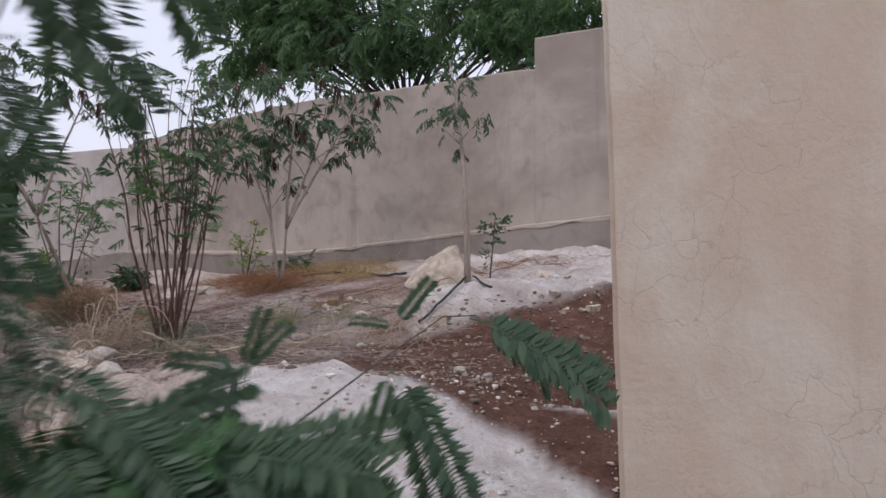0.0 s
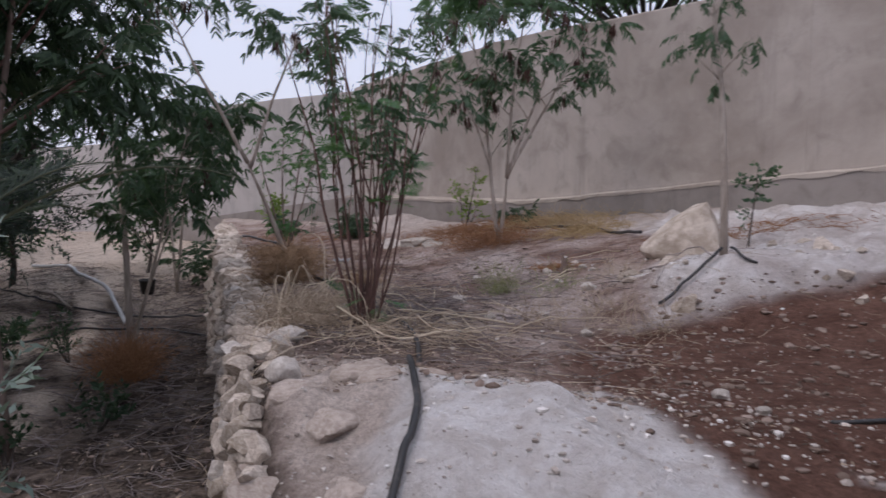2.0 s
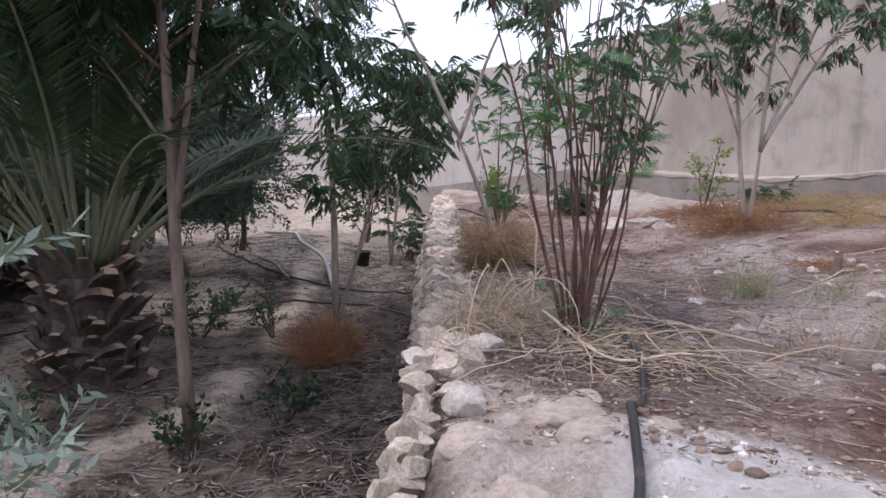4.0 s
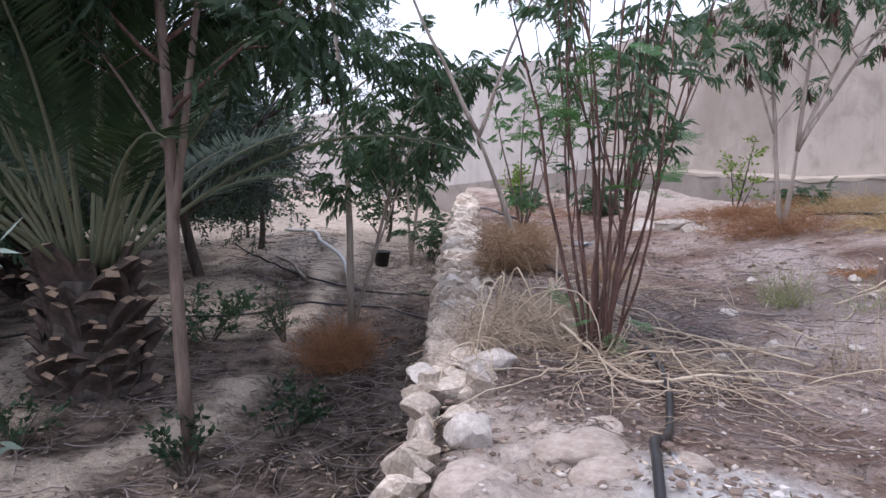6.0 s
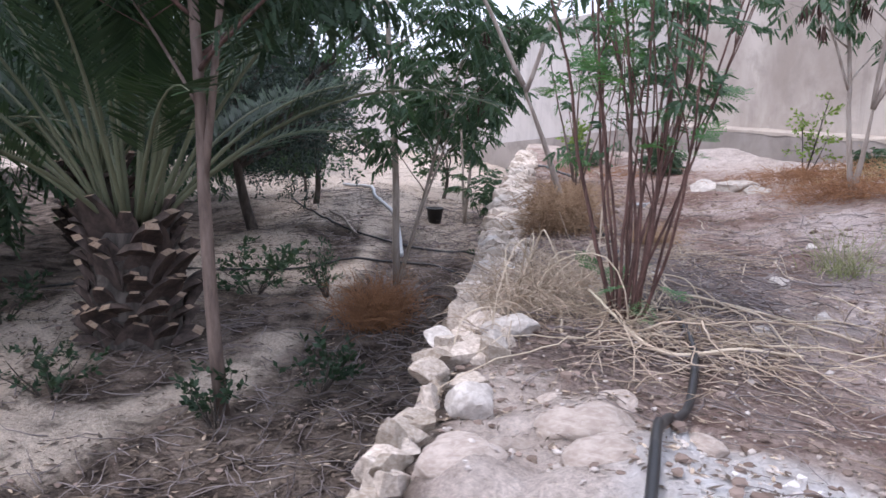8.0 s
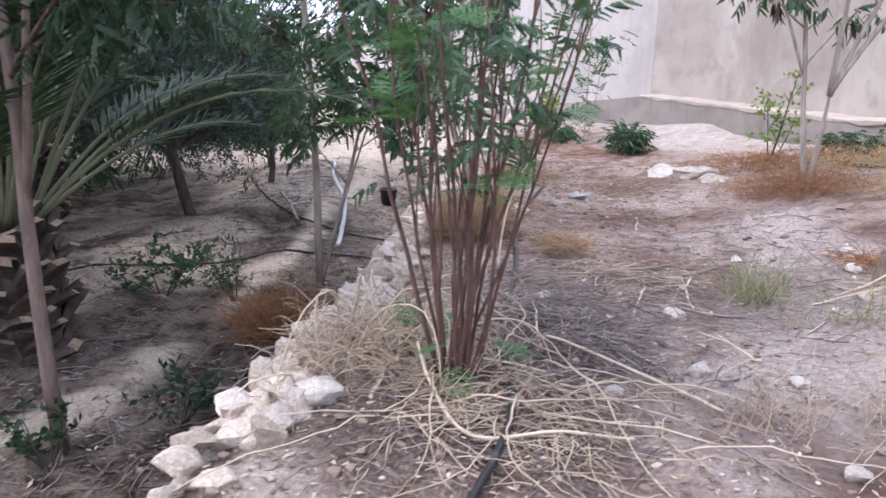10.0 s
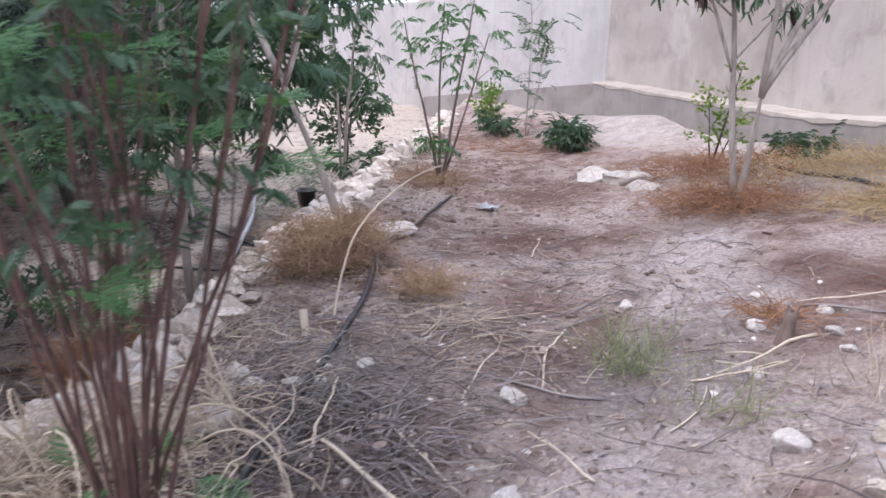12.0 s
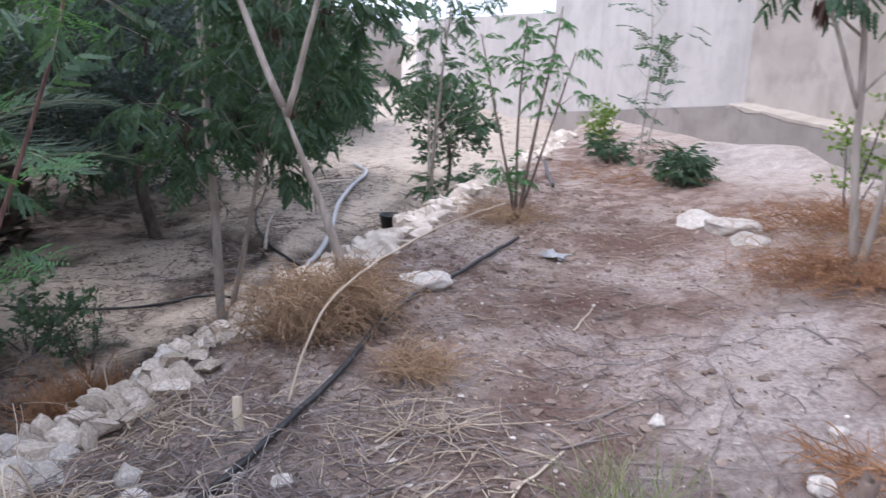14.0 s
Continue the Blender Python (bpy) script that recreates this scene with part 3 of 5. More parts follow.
def pinnate(pairs, seed, length=0.2, width=0.05, droop=0.3):
    """A leaf with single pairs of rounded leaflets along one stalk."""
    rng = random.Random(seed)
    vs, fs = [], []
    for k in range(pairs):
        u = 0.15 + 0.85 * (k + 0.5) / pairs
        p = np.array((u, 0, -droop * u * u))
        for sg in (-1, 1):
            d = np.array((0.45, sg, rng.uniform(-0.45, 0.1)))
            d /= np.linalg.norm(d)
            s = np.array((1, 0, 0.0))
            i = len(vs)
            L = length * rng.uniform(0.8, 1.15)
            vs.extend([p, p + d * L * 0.5 + s * width, p + d * L, p + d * L * 0.5 - s * width])
            fs.append((i, i + 1, i + 2, i + 3))
    for k in range(5):
        a, b = k / 5, (k + 1) / 5
        i = len(vs)
        vs.extend([np.array((a, 0.006, -droop * a * a)), np.array((a, -0.006, -droop * a * a)), np.array((b, -0.004, -droop * b * b)), np.array((b, 0.004, -droop * b * b))])
        fs.append((i, i + 1, i + 2, i + 3))
    return np.array(vs), np.array(fs)


def sprig(n, seed, length=0.3, width=0.045, spread=1.0):
    """A short twig with n narrow single leaves."""
    rng = random.Random(seed)
    vs, fs = [], []
    for k in range(n):
        u = (k + 0.5) / n
        d = np.array((rng.uniform(0.3, 0.9), rng.uniform(-1, 1) * spread, rng.uniform(-1, 1) * spread))
        d /= np.linalg.norm(d)
        s = np.cross(d, np.array((rng.uniform(-1, 1), rng.uniform(-1, 1), rng.uniform(-1, 1))))
        s /= np.linalg.norm(s) + 1e-6
        p = np.array((u, 0, 0))
        i = len(vs)
        L = length * rng.uniform(0.7, 1.2)
        vs.extend([p, p + d * L * 0.45 + s * width, p + d * L, p + d * L * 0.45 - s * width])
        fs.append((i, i + 1, i + 2, i + 3))
    for k in range(1):
        i = len(vs)
        vs.extend([np.array((0, 0.012, 0)), np.array((0, -0.012, 0)), np.array((1, -0.006, 0)), np.array((1, 0.006, 0))])
        fs.append((i, i + 1, i + 2, i + 3))
    return np.array(vs), np.array(fs)


def hanging_leaf(pairs, leaflets, seed, droop=0.35, limp=0.8):
    """A feathery leaf one unit long along x whose folded side strips hang down in the evening."""
    rng = random.Random(seed)
    vs, fs = [], []

    def quad(a, b, c, d):
        i = len(vs)
        vs.extend([a, b, c, d])
        fs.append((i, i + 1, i + 2, i + 3))

    for k in range(4):
        a, b = k / 4, (k + 1) / 4
        p, q = np.array((a, 0, -droop * a * a)), np.array((b, 0, -droop * b * b))
        quad(p + (0, 0.008, 0), p - (0, 0.008, 0), q - (0, 0.006, 0), q + (0, 0.006, 0))
    for k in range(pairs):
        u = 0.25 + 0.75 * (k + 0.6) / pairs
        root = np.array((u, 0, -droop * u * u))
        for sg in (-1, 1):
            d = unit((rng.uniform(0.15, 0.55), sg * rng.uniform(0.3, 0.8), -limp * rng.uniform(0.45, 1.25)))
            length = rng.uniform(0.27, 0.42)
            side = unit(np.cross(d, (rng.uniform(-0.6, 0.6), rng.uniform(-1, 1), 0.25)))
            for j in range(leaflets):
                w = (j + 0.3) / leaflets
                p = root + d * length * w + np.array((0, 0, -0.10 * length * w * w))
                size = 0.046 * (0.6 + 0.6 * math.sin(math.pi * min(1.0, w + 0.15)))
                for e in (-1, 1):
                    tip = p + side * e * size + d * length / leaflets * 1.05
                    quad(p, p + side * e * size * 0.6 + d * size * 0.1, tip, p + d * length / leaflets * 1.15)
    return np.array(vs), np.array(fs)


def unit(v):
    v = np.asarray(v, float)
    return v / (np.linalg.norm(v) + 1e-9)


FROND_OPEN = [bipinnate(5, 7, s, 0.45) for s in (4, 5, 6, 7)]
FROND = [hanging_leaf(6, 5, s) for s in (4, 5, 6, 7, 8)]
FROND_FAR = [hanging_leaf(5, 3, s, 0.4, 0.6) for s in (8, 9, 10)]
FEATHER = [pinnate(30, s, 0.19, 0.024, 0.26) for s in (21, 22, 23)]
PINNATE = [pinnate(8, s) for s in (11, 12, 13)]
SPRIG = [sprig(11, s) for s in (14, 15, 16, 17)]
SPRIG_BIG = [sprig(8, s, 0.42, 0.10) for s in (18, 19, 20)]


def bend(rng, a, way, length, steps=6, wob=0.08, lift=0.0):
    """Points of a slightly crooked limb that starts at a along way; lift turns it up (or down)."""
    p, d = np.array(a, float), unit(way)
    pts = [p.copy()]
    for _ in range(steps):
        d = unit(d + np.array([rng.uniform(-wob, wob), rng.uniform(-wob, wob), rng.uniform(-wob, wob) + lift / steps]))
        p = p + d * length / steps
        pts.append(p.copy())
    return np.array(pts)


def at_part(pts, u):
    k = u * (len(pts) - 1)
    i = min(int(k), len(pts) - 2)
    w = k - i
    return pts[i] * (1 - w) + pts[i + 1] * w, unit(pts[i + 1] - pts[i])


def leaf_on(mb, rng, temps, p, d, size, hang=0.3):
    way = unit(np.asarray(d) * 0.5 + np.array([rng.uniform(-1, 1), rng.uniform(-1, 1), rng.uniform(-0.55, 0.6) - hang]))
    up = (rng.uniform(-0.4, 0.4), rng.uniform(-0.4, 0.4), 1)
    mb.put(rng.choice(temps), aim(p, way, up, size * rng.uniform(0.7, 1.25)))


def pod_on(mb, rng, p, n=5, length=0.16):
    for _ in range(n):
        q = np.array(p) + np.array([rng.uniform(-0.04, 0.04), rng.uniform(-0.04, 0.04), 0])
        d = unit([rng.uniform(-0.3, 0.3), rng.uniform(-0.3, 0.3), -1])
        s = unit(np.cross(d, [rng.uniform(-1, 1), rng.uniform(-1, 1), 0.1])) * 0.0125
        e = q + d * length * rng.uniform(0.7, 1.2)
        m = (q + e) / 2 + s * rng.uniform(-0.6, 0.6)
        t = np.cross(d, s) * 0.25
        mb.add([q, m + s, e, m - s, m + t, m - t], [(0, 1, 4), (1, 2, 4), (2, 3, 4), (3, 0, 4), (1, 0, 5), (2, 1, 5), (3, 2, 5), (0, 3, 5)])


def feather_tree(label, base, stems, seed, bark=None, leaf=None, temps=None, leaf_size=0.24, leaves=9, boughs=7, bough_len=0.8, twigs=3,
                 first=0.45, pods=0, name="pinnate_tree", category="tree", group="", hang=0.35, rise=0.5, branch_bark=None):
    """A slender tree: stems are (way, length, thickness) from the base, or with a fourth number from that part of the stem before; boughs leave each stem's upper part and carry twigs with leaves."""
    bark, leaf, temps = bark or BARK_GREY, leaf or LEAF, temps or FROND
    rng = random.Random(seed)
    z = gz(*base)
    thing = empty_thing(name, (base[0], base[1], z), label, category, group)
    crown = Mesher()
    for k, (way, length, r, *rise_at) in enumerate(stems):
        start = np.array((rng.uniform(-1, 1) * 0.02 * (len(stems) > 1), 0, -0.04))
        if rise_at:
            start = at_part(main, rise_at[0])[0]
        pts = bend(rng, start, way, length, 10, 0.05, 0.06)
        main = main if rise_at else pts
        mb = Mesher()
        mb.tube(pts, r, r * 0.32, 8)
        part("trunk" if len(stems) < 4 else "stem", mb, bark, thing)
        if length < 1.3 and k + 1 < len(stems) and len(stems[k + 1]) > 3:
            continue
        spin = rng.uniform(0, 2 * math.pi)
        for b in range(boughs):
            u = first + (0.98 - first) * (b + rng.random()) / boughs
            p, d = at_part(pts, u)
            a = spin + b * 2.399 + rng.uniform(-0.4, 0.4)
            way2 = unit(d * rise + np.array([math.cos(a), math.sin(a), rng.uniform(0.1, 0.5)]))
            bl = bough_len * rng.uniform(0.6, 1.15) * (1.15 - 0.5 * u)
            bp = bend(rng, p, way2, bl, 6, 0.14, 0.25 if rise > 0.3 else -0.1)
            limbs = Mesher()
            limbs.tube(bp, r * 0.33 * (1.25 - u * 0.5), r * 0.1, 5)
            ends = [(bp, 0.35)]
            for w in range(twigs):
                q, d2 = at_part(bp, 0.3 + 0.65 * rng.random())
                tp = bend(rng, q, unit(d2 + np.array([rng.uniform(-1, 1), rng.uniform(-1, 1), rng.uniform(-0.5, 0.7)])), bl * rng.uniform(0.3, 0.55), 4, 0.15, -0.1)
                limbs.tube(tp, r * 0.13, r * 0.05, 4)
                ends.append((tp, 0.15))
            part("branch", limbs, branch_bark or bark, thing)
            for tp, lo in ends:
                for _ in range(leaves):
                    q, d2 = at_part(tp, lo + (1 - lo) * rng.random())
                    leaf_on(crown, rng, temps, q, d2, leaf_size, hang)
            for _ in range((rng.random() < pods) + (rng.random() < pods * 0.6)):
                q, _ = at_part(bp, rng.uniform(0.5, 1.0))
                pod = Mesher()
                pod_on(pod, rng, q, rng.randint(5, 11), 0.19)
                tagged(part("pod", pod, POD, thing, "bunch of dark brown hanging dry pods", False), kind="stuff")
    part("crown", crown, leaf, thing, smooth=False)
    return thing


# ---- the many-stemmed bush at the terrace edge ----
def stem_bush():
    rng = random.Random(21)
    x0, y0 = -1.93, 5.45
    z = gz(x0, y0)
    thing = empty_thing("stem_bush", (x0, y0, z), "vase-shaped bush of many thin red-brown stems with feathery leaf tufts", "bush")
    crown, tops = Mesher(), Mesher()
    count = 19
    for k in range(count):
        u = (k + 0.5) / count
        a = k * 2.399 + rng.uniform(-0.3, 0.3)
        out = 0.03 + 0.30 * u ** 1.1
        r0 = 0.01 + 0.05 * math.sqrt(u)
        L = rng.uniform(1.5, 2.15)
        pts = bend(rng, (r0 * math.cos(a), r0 * math.sin(a), -0.04), (out * math.cos(a) + rng.uniform(-0.09, 0.09), out * math.sin(a) + rng.uniform(-0.06, 0.06), 1), L, 14, 0.09, 0.2)
        mb = Mesher()
        thick = rng.uniform(0.006, 0.0118)
        mb.tube(pts, thick, 0.0028, 6)
        for b in range(rng.randint(1, 3)):
            q, d = at_part(pts, rng.uniform(0.3, 0.75))
            tp = bend(rng, q, unit(d + np.array([rng.uniform(-0.4, 0.4), rng.uniform(-0.4, 0.4), 0.25])), rng.uniform(0.35, 0.8), 6, 0.11, 0.1)
            mb.tube(tp, thick * 0.45, 0.002, 5)
            if rng.random() < 0.4:
                for _ in range(2):
                    leaf_on(crown, rng, FROND_OPEN, tp[-1], d, 0.14, 0.1)
            for _ in range(2):
                q2, d2 = at_part(tp, rng.uniform(0.6, 1.0))
                leaf_on(tops, rng, FROND, q2, d2, 0.13, 0.25)
        part("stem", mb, BARK_RED, thing)
        if rng.random() < 0.55:
            q, d = at_part(pts, rng.uniform(0.45, 0.72))
            for _ in range(3):
                leaf_on(crown, rng, FROND_OPEN, q, d, 0.14, 0.0)
        for _ in range(5):
            q, d = at_part(pts, rng.uniform(0.68, 1.0))
            leaf_on(tops, rng, FROND, q, d, 0.16, 0.35)
    for _ in range(7):
        a = rng.uniform(0, 6.28)
        leaf_on(crown, rng, FROND_OPEN, (0.12 * math.cos(a), 0.12 * math.sin(a), rng.uniform(0.05, 0.25)), (math.cos(a), math.sin(a), 0.3), 0.13, -0.1)
    part("foliage", crown, LEAF_BRIGHT, thing, "fresh green feathery leaf tufts", False)
    part("crown", tops, LEAF, thing, smooth=False)


stem_bush()

# ---- trees of the terrace ----
feather_tree("slender grey-stemmed tree leaning out with feathery leaves and dry pods", (-3.6, 7.75), [((-0.26, -0.1, 1), 1.25, 0.034), ((-0.5, -0.3, 1), 1.6, 0.022, 0.97), ((0.3, 0.3, 1), 1.3, 0.02, 0.93)], 31,
             bark=BARK_GREY, boughs=6, bough_len=0.85, first=0.72, leaves=3, twigs=3, pods=0.9, rise=0.6, leaf_size=0.24)
feather_tree("twin-trunked pale tree with drooping feathery leaves and dark pods", (-2.1, 10.02), [((-0.1, -0.05, 1), 2.7, 0.027), ((-0.36, -0.25, 1), 1.5, 0.015, 0.36), ((0.10, 0.07, 1), 0.85, 0.034), ((0.0, 0.03, 1), 1.9, 0.023, 0.98), ((0.26, 0.22, 1), 2.0, 0.022, 0.97), ((0.42, 0.36, 1), 2.0, 0.024, 1.0)], 32,
             boughs=6, bough_len=0.85, first=0.36, leaves=3, twigs=2, pods=0.95, rise=0.6, hang=0.5, leaf_size=0.24)
feather_tree("thin straight pale sapling trunk with wispy twigs", (0.22, 6.82), [((-0.04, 0, 1), 2.0, 0.031)], 33, boughs=9, bough_len=0.5, first=0.55, leaves=3, twigs=1, leaf_size=0.15, leaf=LEAF, hang=0.8)
feather_tree("upright thin-stemmed shrub with sparse feathery leaves", (-4.95, 10.05), [((-0.28, -0.1, 1), 1.6, 0.015), ((0.12, 0.1, 1), 1.8, 0.018), ((-0.06, 0.0, 1), 1.7, 0.016), ((0.24, 0.12, 1), 1.5, 0.014), ((0.02, -0.1, 1), 0.5, 0.012)], 34,
             bark=BARK_BROWN, boughs=5, bough_len=0.22, first=0.62, leaves=2, twigs=1, leaf_size=0.15, leaf=LEAF_BRIGHT, name="thin_shrub", category="shrub")
feather_tree("tall thin seedling with curved pinnate leaves by the wall", (-5.95, 12.8), [((-0.06, 0, 1), 1.9, 0.012), ((0.16, 0.14, 1), 1.5, 0.009)], 35, boughs=11, bough_len=0.36, first=0.2, leaves=2, twigs=0, temps=PINNATE, leaf_size=0.3, leaf=LEAF,
             name="seedling", category="plant", hang=0.0)
feather_tree("small sapling with round lime leaves beside the pale tree", (-2.95, 11.55), [((0.1, 0, 1), 0.95, 0.013), ((-0.2, 0, 1), 0.7, 0.01), ((0.25, 0.2, 1), 0.5, 0.009)], 36, boughs=5, bough_len=0.2, first=0.3, leaves=2, twigs=1, temps=SPRIG_BIG, leaf_size=0.12, leaf=LEAF_LIME,
             bark=BARK_DARK, name="sapling", category="plant")
feather_tree("small dark-stemmed sapling near the wall footing", (0.5, 8.3), [((0.1, 0, 1), 0.75, 0.011)], 37, boughs=5, bough_len=0.2, first=0.4, leaves=3, twigs=1, temps=SPRIG_BIG, leaf_size=0.12, leaf=LEAF,
             bark=BARK_DARK, name="sapling", category="plant")

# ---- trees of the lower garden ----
# this crown's shade is put into its leaf colour
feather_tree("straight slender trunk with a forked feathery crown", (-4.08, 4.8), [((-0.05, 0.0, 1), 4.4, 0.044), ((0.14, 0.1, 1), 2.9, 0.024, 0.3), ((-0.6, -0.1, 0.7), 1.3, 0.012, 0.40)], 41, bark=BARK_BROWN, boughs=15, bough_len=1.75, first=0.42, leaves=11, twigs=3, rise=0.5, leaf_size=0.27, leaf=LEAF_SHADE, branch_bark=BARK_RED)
feather_tree("young tree with drooping feathery leaves below the stone wall", (-5.45, 7.65), [((0.0, 0.02, 1), 4.8, 0.038), ((0.2, 0.14, 1), 2.6, 0.022), ((0.3, 0.1, 1), 2.2, 0.013, 0.1)], 42, bark=BARK_GREY, boughs=10, bough_len=0.95, first=0.38, leaves=4, twigs=3, pods=0.5, leaf=LEAF, leaf_size=0.28)
feather_tree("slender tree with thin drooping leaves in the lower garden", (-7.0, 10.6), [((0.1, 0, 1), 2.6, 0.026), ((-0.15, 0.1, 1), 2.3, 0.022)], 43, boughs=6, bough_len=0.75, first=0.4, leaves=3, twigs=2, leaf=LEAF)


def leafy_tree(label, base, trunk, blobs, count, temps, leaf, size, seed, bark=None, name="tree", category="tree", group="", gap=-0.12):
    """A tree whose limbs reach into clusters of leaves; trunk: (way, length, thickness); blobs: (x, y, z, radius) over the base."""
    rng = random.Random(seed)
    z = gz(*base)
    thing = empty_thing(name, (base[0], base[1], z), label, category, group)
    way, length, r = trunk
    pts = bend(rng, (0, 0, -0.05), way, length, 8, 0.1, 0.1)
    mb = Mesher()
    mb.tube(pts, r, r * 0.6, 9)
    part("trunk", mb, bark or BARK_DARK, thing)
    crown = Mesher()
    for bx, by, bz, br in blobs:
        q, d = at_part(pts, rng.uniform(0.7, 1.0))
        end = np.array((bx, by, bz))
        mid = (q + end) / 2 + np.array([rng.uniform(-0.1, 0.1), rng.uniform(-0.1, 0.1), 0.08]) * br
        limbs = Mesher()
        limbs.tube(np.array([q, (q + mid) / 2 + 0.02, mid, (mid + end) / 2, end]), r * 0.45, r * 0.12, 5)
        for k in range(7):
            e = end + np.array([rng.gauss(0, 1), rng.gauss(0, 1), rng.gauss(0, 0.8)]) * br * 0.5
            limbs.tube(np.array([mid, (mid + e) / 2 + np.array([0, 0, 0.05 * br]), e]), r * 0.14, r * 0.05, 4)
        part("branch", limbs, bark or BARK_DARK, thing)
        for k in range(count):
            v = unit([rng.gauss(0, 1), rng.gauss(0, 1), rng.gauss(0, 1)])
            rad = br * (0.25 + 0.85 * rng.random() ** 0.6)
            p = end + v * np.array([1, 1, 0.8]) * rad
            if noise.noise(Vector((p[0] * 1.9 + seed, p[1] * 1.9, p[2] * 1.9))) < gap:
                continue
            crown.put(rng.choice(temps), aim(p, unit(v + np.array([rng.uniform(-0.8, 0.8), rng.uniform(-0.8, 0.8), rng.uniform(-0.9, 0.5)])), (rng.uniform(-0.5, 0.5), rng.uniform(-0.5, 0.5), 1), size * rng.uniform(0.7, 1.3)))
    part("crown", crown, leaf, thing, smooth=False)
    return thing


def cloud(rng, n, cx, cy, cz, sx, sy, sz, r0, r1):
    return [(cx + rng.uniform(-sx, sx), cy + rng.uniform(-sy, sy), cz + rng.uniform(-sz, sz), rng.uniform(r0, r1)) for _ in range(n)]


_r = random.Random(77)
leafy_tree("dark blue-green olive tree with a leaning trunk", (-8.2, 8.0), ((-0.25, -0.12, 1), 1.2, 0.075), cloud(_r, 17, 0.3, 0.2, 2.1, 1.2, 1.05, 1.2, 0.45, 0.75), 330, SPRIG, OLIVE, 0.2, 51, name="olive_tree")
leafy_tree("low dark citrus shrub with glossy leaves in the lower garden", (-10.9, 11.0), ((0.1, 0, 1), 0.35, 0.035), cloud(_r, 5, 0, 0, 0.55, 0.4, 0.4, 0.25, 0.25, 0.42), 110, SPRIG_BIG, LEAF_DARK, 0.2, 52, name="citrus_shrub", category="shrub")
leafy_tree("dark green glossy shrub behind the stone wall", (-8.6, 12.0), ((0.1, 0, 1), 0.5, 0.035), cloud(_r, 5, 0, 0, 0.85, 0.4, 0.4, 0.35, 0.3, 0.45), 120, SPRIG_BIG, LEAF_DARK, 0.2, 53, name="citrus_shrub", category="shrub")
for k, (bx, by, h, w, lab) in enumerate([(-9.6, 4.4, 3.0, 1.5, "dark dense tree deep in the lower garden"), (-12.0, 8.6, 3.0, 1.6, "dark shady tree at the back of the garden"), (-14.6, 11.6, 2.6, 1.3, "dark tree before the pale boundary wall"),
                                         (-8.2, 2.4, 3.0, 1.5, "dark leafy tree on the shady side of the garden"), (-16.5, 9.0, 3.4, 2.0, "tall dark tree at the far garden edge"), (-15.5, 13.4, 1.9, 0.9, "dark tree in the corner by the wall")]):
    leafy_tree(lab, (bx, by), ((_r.uniform(-0.15, 0.15), _r.uniform(-0.15, 0.15), 1), h * 0.45, 0.09), cloud(_r, 15, 0, 0, h * 0.58, w * 0.8, w * 0.8, h * 0.42, 0.5, 0.85), 110, FROND_FAR, LEAF_DARK, 0.42, 60 + k, group="dark garden trees")
# the big tree behind the long wall
leafy_tree("large feathery green tree standing behind the boundary wall", (-0.6, 13.6), ((0.05, 0, 1), 2.6, 0.07), cloud(_r, 30, -0.2, 0.3, 4.7, 3.1, 0.9, 1.1, 0.5, 0.85) + [(-3.4 + 0.5 * k, -0.5 - 0.25 * k + 1.6, 3.75 + 0.3 * _r.random(), 0.6) for k in range(15)], 230, FROND_FAR, LEAF_BACK, 0.34, 71, BARK_DARK, gap=-0.04)
leafy_tree("feathery green tree rising behind the boundary wall", (4.2, 12.6), ((0.05, 0, 1), 3.0, 0.1), cloud(_r, 9, -0.2, 0, 5.2, 1.6, 1.0, 0.6, 0.6, 0.9), 200, FROND_FAR, LEAF_BACK, 0.34, 72, BARK_DARK, gap=-0.04)


